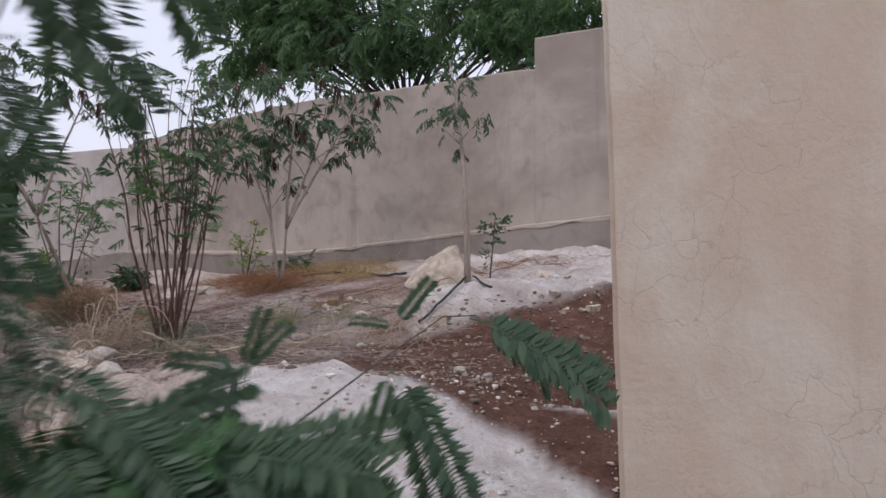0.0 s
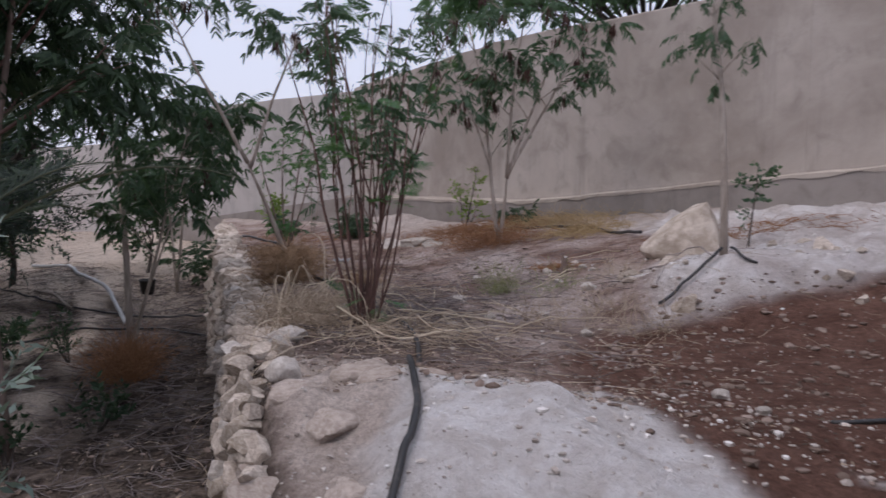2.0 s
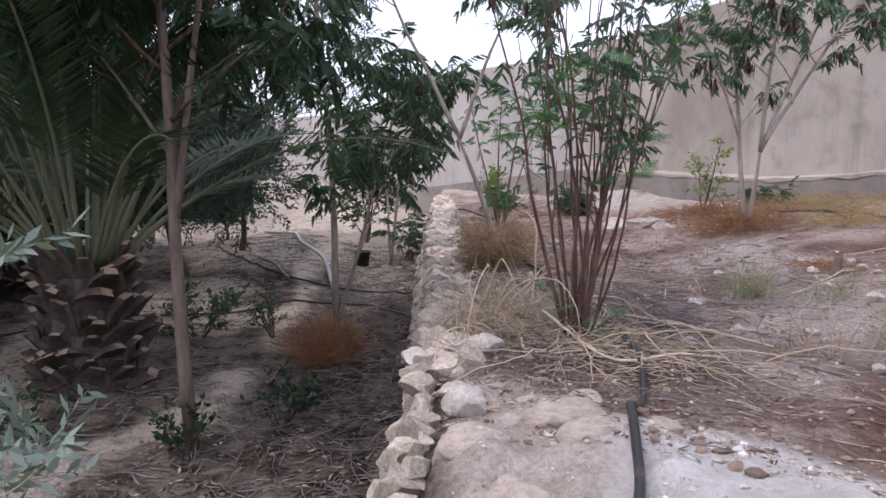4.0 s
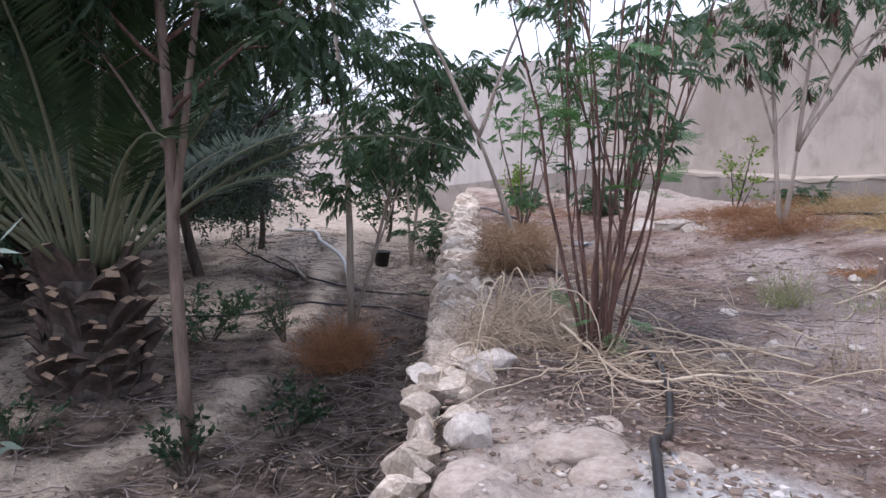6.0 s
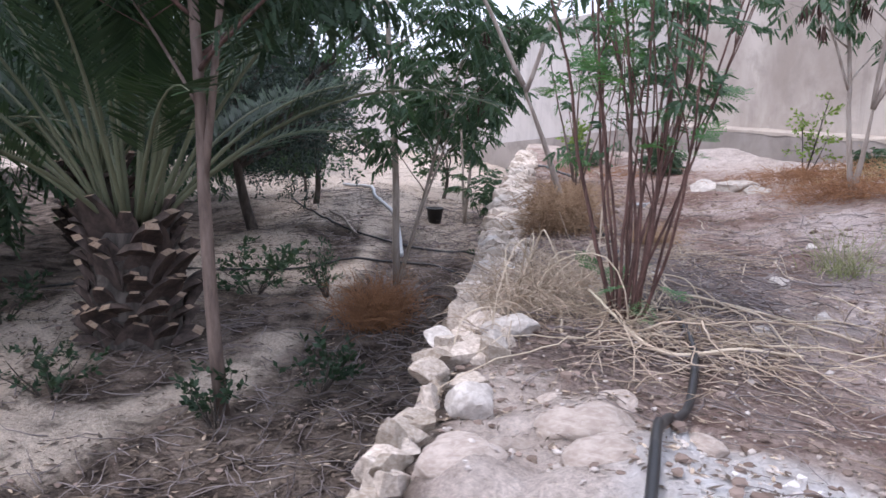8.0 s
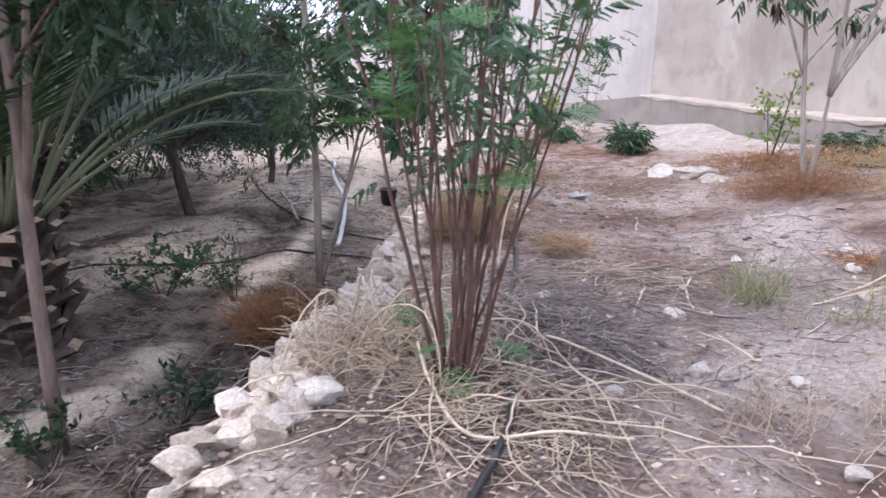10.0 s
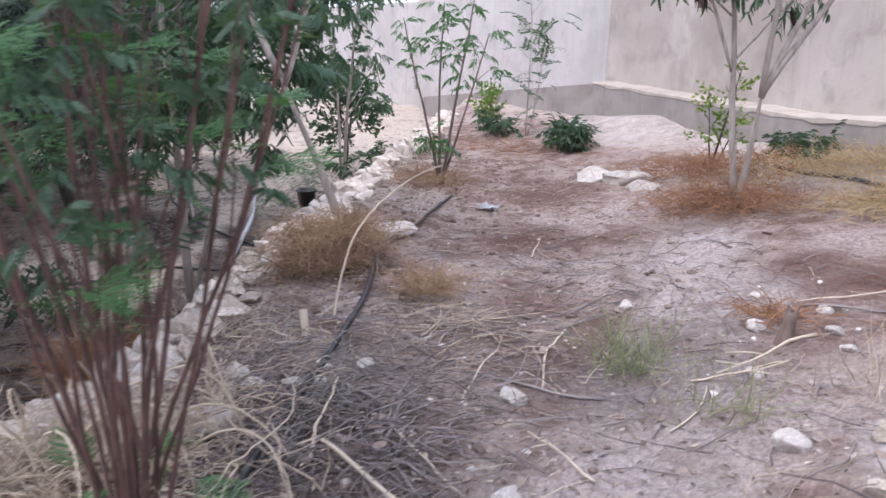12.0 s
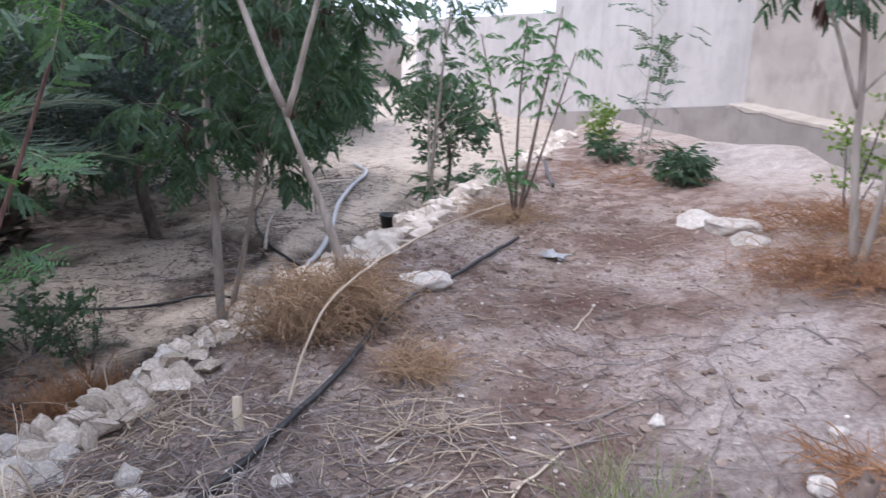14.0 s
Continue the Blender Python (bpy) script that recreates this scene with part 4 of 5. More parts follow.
# ---- date palm ----
def date_palm(base, seed):
    rng = random.Random(seed)
    z = gz(*base)
    thing = empty_thing("date_palm", (base[0], base[1], z), "short thick date palm with a rough scaly trunk and arching fronds", "palm")
    H = 0.86
    bm = Mesher()
    ring, vs, fs = 18, [], []
    for k in range(11):
        u = k / 10
        r = 0.27 + 0.05 * math.sin(u * 2.6 + 0.5)
        for j in range(ring):
            a = 2 * math.pi * j / ring
            rr = r * (1 + 0.07 * rng.uniform(-1, 1))
            vs.append((rr * math.cos(a), rr * math.sin(a), -0.06 + H * u))
    for k in range(10):
        fs += [(k * ring + j, k * ring + (j + 1) % ring, (k + 1) * ring + (j + 1) % ring, (k + 1) * ring + j) for j in range(ring)]
    fs.append(tuple(10 * ring + j for j in range(ring)))
    bm.add(vs, fs)
    part("trunk", bm, BARK_DARK, thing, smooth=False)
    # cut leaf bases
    boots = []
    for v in range(4):
        w, L, th = 0.085 + 0.012 * v, 0.17 + 0.03 * (v % 3), 0.05
        mb = Mesher()
        mb.add([(0, -w, -0.02), (0, w, -0.02), (0, w * 0.8, 0.07), (0, -w * 0.8, 0.07), (th * 1.2, -w * 0.8, L * 0.6), (th * 1.2, w * 0.8, L * 0.6),
                (th * 0.4, w * 0.5, L * 0.68), (th * 0.4, -w * 0.5, L * 0.68), (th * 2.1, -w * 0.42, L), (th * 2.1, w * 0.42, L), (th * 1.2, w * 0.36, L * 1.02), (th * 1.2, -w * 0.36, L * 1.02)],
               [(0, 1, 5, 4), (1, 2, 6, 5), (2, 3, 7, 6), (3, 0, 4, 7), (4, 5, 9, 8), (5, 6, 10, 9), (6, 7, 11, 10), (7, 4, 8, 11), (8, 9, 10, 11)])
        me = mb.mesh("leaf_base", BOOT, False)
        me.materials.append(BOOT_CUT)
        me.polygons[8].material_index = 1
        boots.append(me)
    for row in range(11):
        for j in range(11):
            if rng.random() < 0.2:
                continue
            a = 2 * math.pi * (j + 0.5 * (row % 2)) / 11 + rng.uniform(-0.1, 0.1)
            u = (row + rng.uniform(-0.2, 0.2)) / 10
            r = 0.27 + 0.05 * math.sin(u * 2.6 + 0.5) - 0.02
            ob = new("leaf_base", boots[rng.randrange(4)])
            ob.parent = thing
            ob.matrix_basis = pose(r * math.cos(a), r * math.sin(a), u * H * 0.93, rng.uniform(-22, 22), rng.uniform(-8, 34), math.degrees(a) + rng.uniform(-20, 20))
            k = rng.uniform(0.75, 1.25)
            ob.scale = (k * rng.uniform(0.9, 1.5), k, k * rng.uniform(0.7, 1.1))
    # fronds
    for k in range(34):
        a = k * 2.399 + rng.uniform(-0.25, 0.25)
        lean = 0.10 + 0.82 * (k / 34) ** 1.05
        L = rng.uniform(2.1, 2.9)
        d = np.array([math.cos(a) * math.sin(lean), math.sin(a) * math.sin(lean), math.cos(lean)])
        p = np.array([0.16 * math.cos(a), 0.16 * math.sin(a), H - 0.05])
        pts = [p]
        for s in range(12):
            d = unit(d + np.array([0, 0, -0.01 - 0.03 * lean - 0.011 * s]))
            p = p + d * L / 12
            pts.append(p)
        pts = np.array(pts)
        fr = Mesher()
        fr.tube(pts, 0.021, 0.003, 5)
        frond = part("frond", fr, RACHIS, thing)
        lf = Mesher()
        for j in range(64):
            u = 0.36 + 0.64 * j / 63
            q, t = at_part(pts, u)
            side = unit(np.cross(t, (0, 0, 1)) + 1e-4)
            up = np.cross(side, t)
            ll = 0.38 * math.sin(math.pi * (0.22 + 0.72 * (u - 0.36) / 0.64)) * rng.uniform(0.85, 1.1) + 0.05
            for sg in (-1, 1):
                dd = unit(side * sg * 0.8 + t * 0.75 + up * rng.uniform(0.0, 0.4))
                e = q + dd * ll - np.array([0, 0, 0.12 * ll])
                w = np.cross(dd, up) * 0.011
                m = (q + e) / 2
                lf.add([q, m + w, e, m - w], [(0, 1, 2, 3)])
        part("blade", lf, PALM, frond, smooth=False)
    return thing


palm = date_palm((-5.62, 5.12), 81)
copy_thing(palm, pose(-9.3, 6.6, gz(-9.3, 6.6), 0, 0, 130))
tagged(copy_thing(palm, pose(-7.6, 3.7, gz(-7.6, 3.7) + 0.0, 0, 0, 230)), "thick date palm in deep shade with long arching fronds")


# ---- stones ----
def stone_meshes(mat, seed, count=10, rough=0.1, hard=1.0, near=0.17, big=1.45):
    rng = random.Random(seed)
    made = []
    for k in range(count):
        bm = bmesh.new()
        bmesh.ops.create_icosphere(bm, subdivisions=4, radius=0.5)
        sh = Vector((rng.uniform(0, 50), rng.uniform(0, 50), rng.uniform(0, 50)))
        cuts = [(Vector((rng.gauss(0, 1), rng.gauss(0, 1), rng.gauss(0, 1))).normalized(), rng.uniform(near, near + 0.19)) for _ in range(rng.randint(9, 13))]
        for v in bm.verts:
            for n, h in cuts:
                over = v.co.dot(n) - h
                if over > 0:
                    v.co -= n * over * hard
        for v in bm.verts:
            v.co *= big * (1 + rough * noise.noise(v.co * 2.2 + sh) + 0.07 * noise.noise(v.co * 6 + sh) + 0.04 * noise.noise(v.co * 14 + sh))
        me = bpy.data.meshes.new("stone")
        bm.to_mesh(me)
        bm.free()
        me.polygons.foreach_set("use_smooth", [True] * len(me.polygons))
        me.materials.append(mat)
        me.set_sharp_from_angle(angle=radians(32))
        made.append(me)
    return made


STONES = stone_meshes(STONE, 5)
WHITES = stone_meshes(CHALKSTONE, 6, 5, 0.25, 0.8, 0.25, 1.2)
LUMPS = stone_meshes(CLAY, 7, 5, 0.5, 0.7, 0.25, 1.2)


def lay(me, at, size, turn, parent=None, name="stone"):
    ob = new(name, me)
    if parent is not None:
        ob.parent = parent
    ob.matrix_basis = Matrix.Translation(at) @ Euler([radians(a) for a in turn]).to_matrix().to_4x4() @ Matrix.Diagonal((*size, 1))
    return ob


def dry_stone_wall():
    rng = random.Random(8)
    thing = tagged(new("dry_stone_wall"), "low dry-stone retaining wall of rough pale limestone", "stone wall", kind="structure")
    count = 0
    rest = Mesher()
    # stones of the face and top, course by course
    for course in range(9):
        y = 3.2 + rng.uniform(0, 0.1) + 0.05 * course
        while y < 14.2:
            x = float(edge(y))
            low, top = gz(x - 0.5, y), gz(x + 0.32, y)
            big = 0.9 if y < 4.7 else (1.05 if y < 7.5 else 1.2)
            w = rng.uniform(0.085, 0.20) * big * (0.95 if course < 6 else 0.85)
            h = (0.13 if course < 6 else 0.10) * big * rng.uniform(0.8, 1.25)
            if course < 6:
                z = low + (top - low) * (course + 0.35) / 5.7 + rng.uniform(-0.02, 0.02)
                xx = x - 0.02 + 0.16 * (course / 5.5) + rng.uniform(-0.035, 0.03)
            else:
                z = top + rng.uniform(-0.03, 0.035)
                xx = x + 0.13 + (course - 6) * 0.11 + rng.uniform(-0.05, 0.06)
                if rng.random() < ((0.0, 0.08, 0.3)[course - 6] if y > 4.4 else (0.3, 0.85, 1.0)[course - 6]):
                    y += w * 0.8
                    continue
            size = (rng.uniform(0.10, 0.18) * big * (1.0 if course < 6 else 0.9), w * 1.0, h * 1.0)
            turn = (rng.uniform(-18, 18), rng.uniform(-18, 18), 33 + rng.uniform(-35, 35))
            white = rng.random() < 0.12
            me = rng.choice(WHITES if white else STONES)
            if y < 7.4 and count < 360:
                lay(me, (xx, y, z), size, turn, thing)
                count += 1
            else:
                m = Matrix.Translation((xx, y, z)) @ Euler([radians(a) for a in turn]).to_matrix().to_4x4() @ Matrix.Diagonal((*size, 1))
                co = np.empty(len(me.vertices) * 3)
                me.vertices.foreach_get("co", co)
                rest.put((co.reshape(-1, 3), [tuple(p.vertices) for p in me.polygons]), m)
            y += w * 0.7
    tagged(part("far_stones", rest, STONE, thing), kind="stuff")


dry_stone_wall()


def loose_stone(label, x, y, size, white=False, turn=0, sink=0.25, name="stone", group=""):
    me = (WHITES if white else STONES)[int(abs(x * 97 + y * 31)) % 5]
    ob = lay(me, (x, y, gz(x, y) + size[2] * (0.5 - sink) * 0.8), size, (6, -5, turn), None, name)
    return tagged(ob, label, "stone", group)


def boulder(x, y):
    bm = bmesh.new()
    bmesh.ops.create_icosphere(bm, subdivisions=4, radius=0.5)
    cuts = [((-0.66, -0.15, 0.73), 0.12), ((0.95, -0.1, 0.25), 0.27), ((0.1, -0.95, 0.3), 0.22), ((0.3, 0.1, 0.95), 0.4), ((-0.3, 0.9, 0.3), 0.3), ((0.6, -0.7, 0.4), 0.3), ((-0.5, -0.8, 0.2), 0.33)]
    for v in bm.verts:
        for n, h in cuts:
            n = Vector(n).normalized()
            over = v.co.dot(n) - h
            if over > 0:
                v.co -= n * over * 0.85
        v.co *= 1 + 0.14 * noise.noise(v.co * 3) + 0.05 * noise.noise(v.co * 9)
        v.co = Vector((v.co.x * 0.85, v.co.y * 0.6, v.co.z * 0.72))
    me = bpy.data.meshes.new("boulder")
    bm.to_mesh(me)
    bm.free()
    me.polygons.foreach_set("use_smooth", [True] * len(me.polygons))
    me.set_sharp_from_angle(angle=radians(30))
    me.materials.append(STONE)
    ob = new("boulder", me)
    ob.location = (x, y, gz(x, y) + 0.14)
    tagged(ob, "large tilted pale boulder on the earth bank", "boulder")


boulder(-0.02, 8.2)
for x, y, s, t in ((-2.25, 5.02, (0.21, 0.14, 0.11), 40), (-1.98, 3.82, (0.20, 0.18, 0.17), 70), (-1.84, 4.24, (0.15, 0.14, 0.14), 0), (-2.41, 5.95, (0.24, 0.18, 0.13), 25)):
    loose_stone("rounded pale limestone block lying on the terrace edge", x, y, s, True, t, 0.2, group="edge blocks")
for x, y, w, t in ((-1.5, 4.35, 0.46, 20), (-1.62, 3.9, 0.36, 60), (-1.36, 3.75, 0.4, 100), (-1.2, 4.5, 0.34, 10), (-1.45, 3.4, 0.4, 140), (-1.72, 4.55, 0.3, 75), (-1.3, 4.12, 0.36, 30), (-1.55, 4.68, 0.26, 120), (-1.66, 4.16, 0.3, 5), (-1.12, 3.35, 0.3, 80), (-1.6, 3.6, 0.26, 45)):
    ob = lay(LUMPS[int(w * 100) % 5], (x, y, gz(x, y) - 0.035), (w * 0.62, w * 0.5, w * 0.26), (5, -4, t), None, "clay_lump")
    tagged(ob, "half-buried pale grey clay lump on the bank", "clay lump", "clay lumps")
_b = random.Random(15)
for k in range(34):
    x, y, w = _b.uniform(-0.55, 1.3), _b.uniform(6.25, 8.3), 0.05 + 0.15 * _b.random() ** 2
    if math.hypot(x - 0.22, y - 6.82) > 0.15:
        ob = lay(_b.choice(STONES), (x, y, gz(x, y) + w * 0.1), (w, w * 0.8, w * 0.6), (_b.uniform(-20, 20), _b.uniform(-20, 20), _b.uniform(0, 360)), None, "stone")
        tagged(ob, "rough pale stone half sunk in the chalky bank", "stone", "rubble on the bank")
for x, y, s, t in ((-3.78, 10.98, (0.36, 0.24, 0.17), 20), (-3.42, 10.86, (0.42, 0.26, 0.17), -10), (-3.12, 10.62, (0.25, 0.2, 0.1), 50), (-3.92, 8.4, (0.30, 0.24, 0.14), 15)):
    loose_stone("flat pale stone slab lying on the soil", x, y, s, True, t, 0.3, "stone_slab", "flat slabs")
for x, y, s in ((-1.74, 6.91, 0.15), (-0.74, 7.08, 0.14), (-1.36, 6.38, 0.14), (-2.75, 6.32, 0.17), (-2.62, 6.18, 0.10), (-2.5, 6.42, 0.12), (-2.55, 6.62, 0.09), (-2.42, 6.75, 0.1), (-1.22, 8.05, 0.13), (-0.9, 8.1, 0.1), (-1.5, 5.9, 0.1), (-0.62, 5.9, 0.11), (-1.05, 7.6, 0.1), (-1.0, 6.5, 0.1), (0.1, 4.55, 0.1), (0.25, 4.35, 0.08), (-1.9, 8.1, 0.1), (-2.6, 6.3, 0.14), (-2.45, 6.5, 0.1), (-1.0, 8.3, 0.1), (-0.8, 7.95, 0.09), (-1.35, 8.4, 0.09)):
    loose_stone("small white stone on the bare soil", x, y, (s * 0.75, s * 0.6, s * 0.5), True, x * 200, 0.25, group="scattered white stones")


# ---- shrubs near the ground ----
def low_shrub(label, x, y, r, h, n, temps, size, leaf, seed, name="low_shrub"):
    rng = random.Random(seed)
    z = gz(x, y)
    thing = empty_thing(name, (x, y, z), label, "shrub")
    crown = Mesher()
    for k in range(9):
        a, o = rng.uniform(0, 6.28), rng.uniform(0.3, 1.0)
        mb = Mesher()
        pts = bend(rng, (0.02 * math.cos(a), 0.02 * math.sin(a), -0.03), (o * r * math.cos(a), o * r * math.sin(a), h), math.hypot(o * r, h), 5, 0.12)
        mb.tube(pts, 0.007, 0.002, 4)
        part("stem", mb, BARK_DARK, thing)
        for _ in range(n):
            q, d = at_part(pts, rng.uniform(0.25, 1))
            leaf_on(crown, rng, temps, q, d, size, 0.0)
    part("foliage", crown, leaf, thing, smooth=False)
    return thing


low_shrub("low dark green feathery shrub on the terrace", -5.05, 12.2, 0.36, 0.28, 14, FROND, 0.2, LEAF_DARK, 91)
low_shrub("small dark feathery shrub by the wall footing", -2.25, 11.75, 0.24, 0.2, 7, FROND, 0.18, LEAF_DARK, 92)
leafy_tree("low dark tree beside the blue-green olive", (-9.3, 9.9), ((0.1, 0, 1), 0.8, 0.05), cloud(_r, 9, 0, 0, 1.45, 0.6, 0.6, 0.7, 0.4, 0.6), 120, SPRIG_BIG, LEAF_DARK, 0.2, 71, group="dark garden trees")
low_shrub("bright green leafy shrub near the pale wall", -6.75, 13.0, 0.3, 0.62, 7, SPRIG_BIG, 0.16, LEAF_LIME, 93)
low_shrub("grey-green low shrub beside the bright one", -6.35, 12.75, 0.35, 0.3, 6, FROND, 0.2, LEAF, 94)
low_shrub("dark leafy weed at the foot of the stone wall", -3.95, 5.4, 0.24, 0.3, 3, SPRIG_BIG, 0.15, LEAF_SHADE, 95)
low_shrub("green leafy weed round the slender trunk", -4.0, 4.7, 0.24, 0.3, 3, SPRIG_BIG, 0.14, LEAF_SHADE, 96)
low_shrub("dark leafy weed beside the palm", -6.05, 6.45, 0.4, 0.36, 7, SPRIG_BIG, 0.16, LEAF_DARK, 97)
low_shrub("small leafy weed under the garden tree", -5.35, 6.7, 0.25, 0.45, 4, SPRIG, 0.16, LEAF_DARK, 98)
low_shrub("low green weed on the lower garden soil", -4.75, 8.2, 0.25, 0.4, 5, SPRIG, 0.16, LEAF_DARK, 99)
low_shrub("dark weed growing against the stone wall", -7.0, 11.0, 0.45, 0.6, 7, FROND, 0.25, LEAF_DARK, 100)
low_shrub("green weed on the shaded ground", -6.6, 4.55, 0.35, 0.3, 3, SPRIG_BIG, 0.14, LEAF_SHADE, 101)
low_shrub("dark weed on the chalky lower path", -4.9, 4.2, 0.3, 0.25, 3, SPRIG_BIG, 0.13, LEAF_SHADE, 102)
feather_tree("young olive sapling with narrow silver-green leaves", (-2.12, 2.6), [((-0.1, 0.05, 1), 1.7, 0.014), ((0.12, 0.08, 1), 1.2, 0.01), ((-0.25, -0.1, 1), 1.3, 0.01)], 44, bark=BARK_GREY, boughs=7, bough_len=0.31, first=0.3, leaves=3, twigs=1,
             temps=SPRIG, leaf_size=0.2, leaf=SILVER, name="olive_sapling", category="sapling", hang=0.0)


def near_sapling():
    """The feathery sapling beside the start of the path."""
    rng = random.Random(12)
    x0, y0 = -0.52, 0.66
    z0 = gz(x0, y0)
    thing = empty_thing("feathery_sapling", (x0, y0, z0), "young feathery sapling with deep green fern-like leaves by the path", "sapling")
    crown = Mesher()
    limbs = [[(0, 0, 0), (0.05, -0.02, 0.7), (0.14, -0.04, 1.2), (0.26, -0.05, 1.36), (0.40, -0.06, 1.46)],
             [(0, 0, 0.02), (-0.03, 0.02, 0.9), (0.02, 0.02, 1.4), (0.08, 0.02, 1.75), (0.17, 0.02, 1.95)],
             [(0.02, 0.0, 0.02), (-0.02, 0.06, 0.6), (0.04, -0.06, 1.0), (0.16, -0.1, 1.22), (0.24, -0.12, 1.3)]]
    for L in limbs:
        pts = np.array(L) - np.array((0, 0, 0.03))
        mb = Mesher()
        mb.tube(pts, 0.0055, 0.0018, 6)
        part("stem", mb, BARK_DARK, thing)

    def feather(p, q, size=1.0):
        p, q = np.array(p, float) - (x0, y0, z0), np.array(q, float) - (x0, y0, z0)
        crown.put(rng.choice(FEATHER), aim(p, q - p, (0.25, -0.75, 0.65), np.linalg.norm(q - p) * size))

    def frond(root, tips):
        for tip in tips:
            feather(root, tip)

    stalk = Mesher()
    stalk.tube(np.array([(-0.12, 0.60, 0.61), (-0.06, 0.66, 0.65), (0.0, 0.8, 0.68), (0.035, 0.87, 0.675)]) - (x0, y0, z0), 0.0009, 0.0007, 5)
    part("leaf_stalk", stalk, BARK_DARK, thing)
    feather((0.03, 0.87, 0.675), (0.20, 0.85, 0.60))
    feather((0.035, 0.88, 0.675), (0.16, 0.95, 0.60))
    feather((0.03, 0.87, 0.672), (0.20, 0.87, 0.622))
    feather((-0.035, 0.56, 0.663), (0.03, 0.545, 0.572))
    feather((-0.037, 0.56, 0.662), (0.008, 0.55, 0.568))
    feather((-0.038, 0.56, 0.662), (-0.052, 0.55, 0.612))
    feather((-0.055, 0.9, 0.66), (-0.10, 0.88, 0.675))
    feather((-0.055, 0.9, 0.66), (-0.017, 0.9, 0.715))
    frond((-0.155, 0.6, 0.655), [(-0.215, 0.6, 0.672), (-0.20, 0.58, 0.645), (-0.125, 0.6, 0.692), (-0.14, 0.59, 0.70)])
    # fronds reaching out low across the path's edge
    for _ in range(22):
        root = np.array((rng.uniform(-0.30, -0.13), rng.uniform(0.5, 0.64), rng.uniform(0.555, 0.605)))
        tip = root + unit([rng.uniform(0.5, 1), rng.uniform(-0.4, 0.4), rng.uniform(-0.25, 0.4)]) * rng.uniform(0.09, 0.16)
        tip[0] = min(tip[0], -0.03)
        feather(root, tip)
    for _ in range(13):
        root = np.array((rng.uniform(-0.36, -0.24), rng.uniform(0.5, 0.64), rng.uniform(0.56, 0.70)))
        feather(root, root + unit([rng.uniform(-0.3, 1), rng.uniform(-0.5, 0.4), rng.uniform(-0.7, 0.3)]) * rng.uniform(0.08, 0.13))
    frond((-0.13, 0.58, 0.58), [(-0.05, 0.52, 0.49), (-0.12, 0.50, 0.47)])
    frond((-0.20, 0.56, 0.53), [(-0.08, 0.50, 0.50), (-0.14, 0.47, 0.45), (-0.22, 0.46, 0.48)])
    frond((-0.30, 0.56, 0.50), [(-0.17, 0.50, 0.50), (-0.22, 0.45, 0.46), (-0.30, 0.44, 0.5)])
    frond((-0.26, 0.58, 0.60), [(-0.16, 0.58, 0.66), (-0.14, 0.55, 0.62)])
    frond((-0.36, 0.60, 0.66), [(-0.26, 0.56, 0.66), (-0.29, 0.53, 0.72), (-0.34, 0.52, 0.60)])
    frond((-0.40, 0.62, 0.80), [(-0.31, 0.58, 0.74), (-0.34, 0.56, 0.84), (-0.36, 0.55, 0.70)])
    for _ in range(24):
        root = np.array((rng.uniform(-0.40, -0.16), rng.uniform(0.5, 0.66), rng.uniform(0.36, 0.56)))
        tip = root + unit([rng.uniform(-0.4, 1), rng.uniform(-0.8, 0.2), rng.uniform(-0.6, 0.5)]) * rng.uniform(0.10, 0.16)
        feather(root, tip)
    for _ in range(26):
        root = np.array((rng.uniform(-0.24, -0.07), rng.uniform(0.5, 0.62), rng.uniform(0.40, 0.49)))
        tip = root + unit([rng.uniform(0.1, 1), rng.uniform(-0.6, 0.3), rng.uniform(-0.5, 0.25)]) * rng.uniform(0.09, 0.15)
        tip[0] = min(tip[0], 0.02)
        feather(root, tip)
    for _ in range(22):
        root = np.array((rng.uniform(-0.48, -0.38), rng.uniform(0.55, 0.7), rng.uniform(0.5, 0.95)))
        feather(root, root + unit([rng.uniform(-0.2, 1), rng.uniform(-0.8, 0.2), rng.uniform(-0.9, 0.3)]) * rng.uniform(0.09, 0.14))
    for root in ((-0.20, 0.68, 1.13), (-0.25, 0.68, 1.16), (-0.31, 0.68, 1.10), (-0.35, 0.68, 1.06), (-0.40, 0.68, 1.02), (-0.42, 0.67, 0.93)):
        for _ in range(3):
            tip = np.array(root) + unit([rng.uniform(-0.4, 0.9), rng.uniform(-0.9, 0.3), rng.uniform(-1.2, -0.1)]) * rng.uniform(0.14, 0.22)
            tip[0] = min(tip[0], -0.11)
            feather(root, tip)
    part("foliage", crown, LEAF, thing, smooth=False)
    young = Mesher()
    for k in range(5):
        root = np.array((-0.30 + 0.012 * k, 0.52, 0.565 + 0.004 * k)) - (x0, y0, z0)
        young.put(rng.choice(FEATHER), aim(root, (1, rng.uniform(-0.3, 0.3), rng.uniform(0.1, 0.6)), (0.25, -0.75, 0.65), 0.11))
    part("young_leaf", young, LEAF_BRIGHT, thing, "fresh bright green young fronds", False)


near_sapling()


# ---- pipes, sticks and a pot ----
def smooth_line(pts, n=10):
    """A smooth line through a few points."""
    p = np.array(pts, float)
    p = np.vstack([2 * p[0] - p[1], p, 2 * p[-1] - p[-2]])
    out = []
    for k in range(1, len(p) - 2):
        for t in np.linspace(0, 1, n, endpoint=False):
            a, b, c, d = p[k - 1], p[k], p[k + 1], p[k + 2]
            out.append(0.5 * (2 * b + (c - a) * t + (2 * a - 5 * b + 4 * c - d) * t * t + (3 * b - a - 3 * c + d) * t ** 3))
    out.append(p[-2])
    return np.array(out)


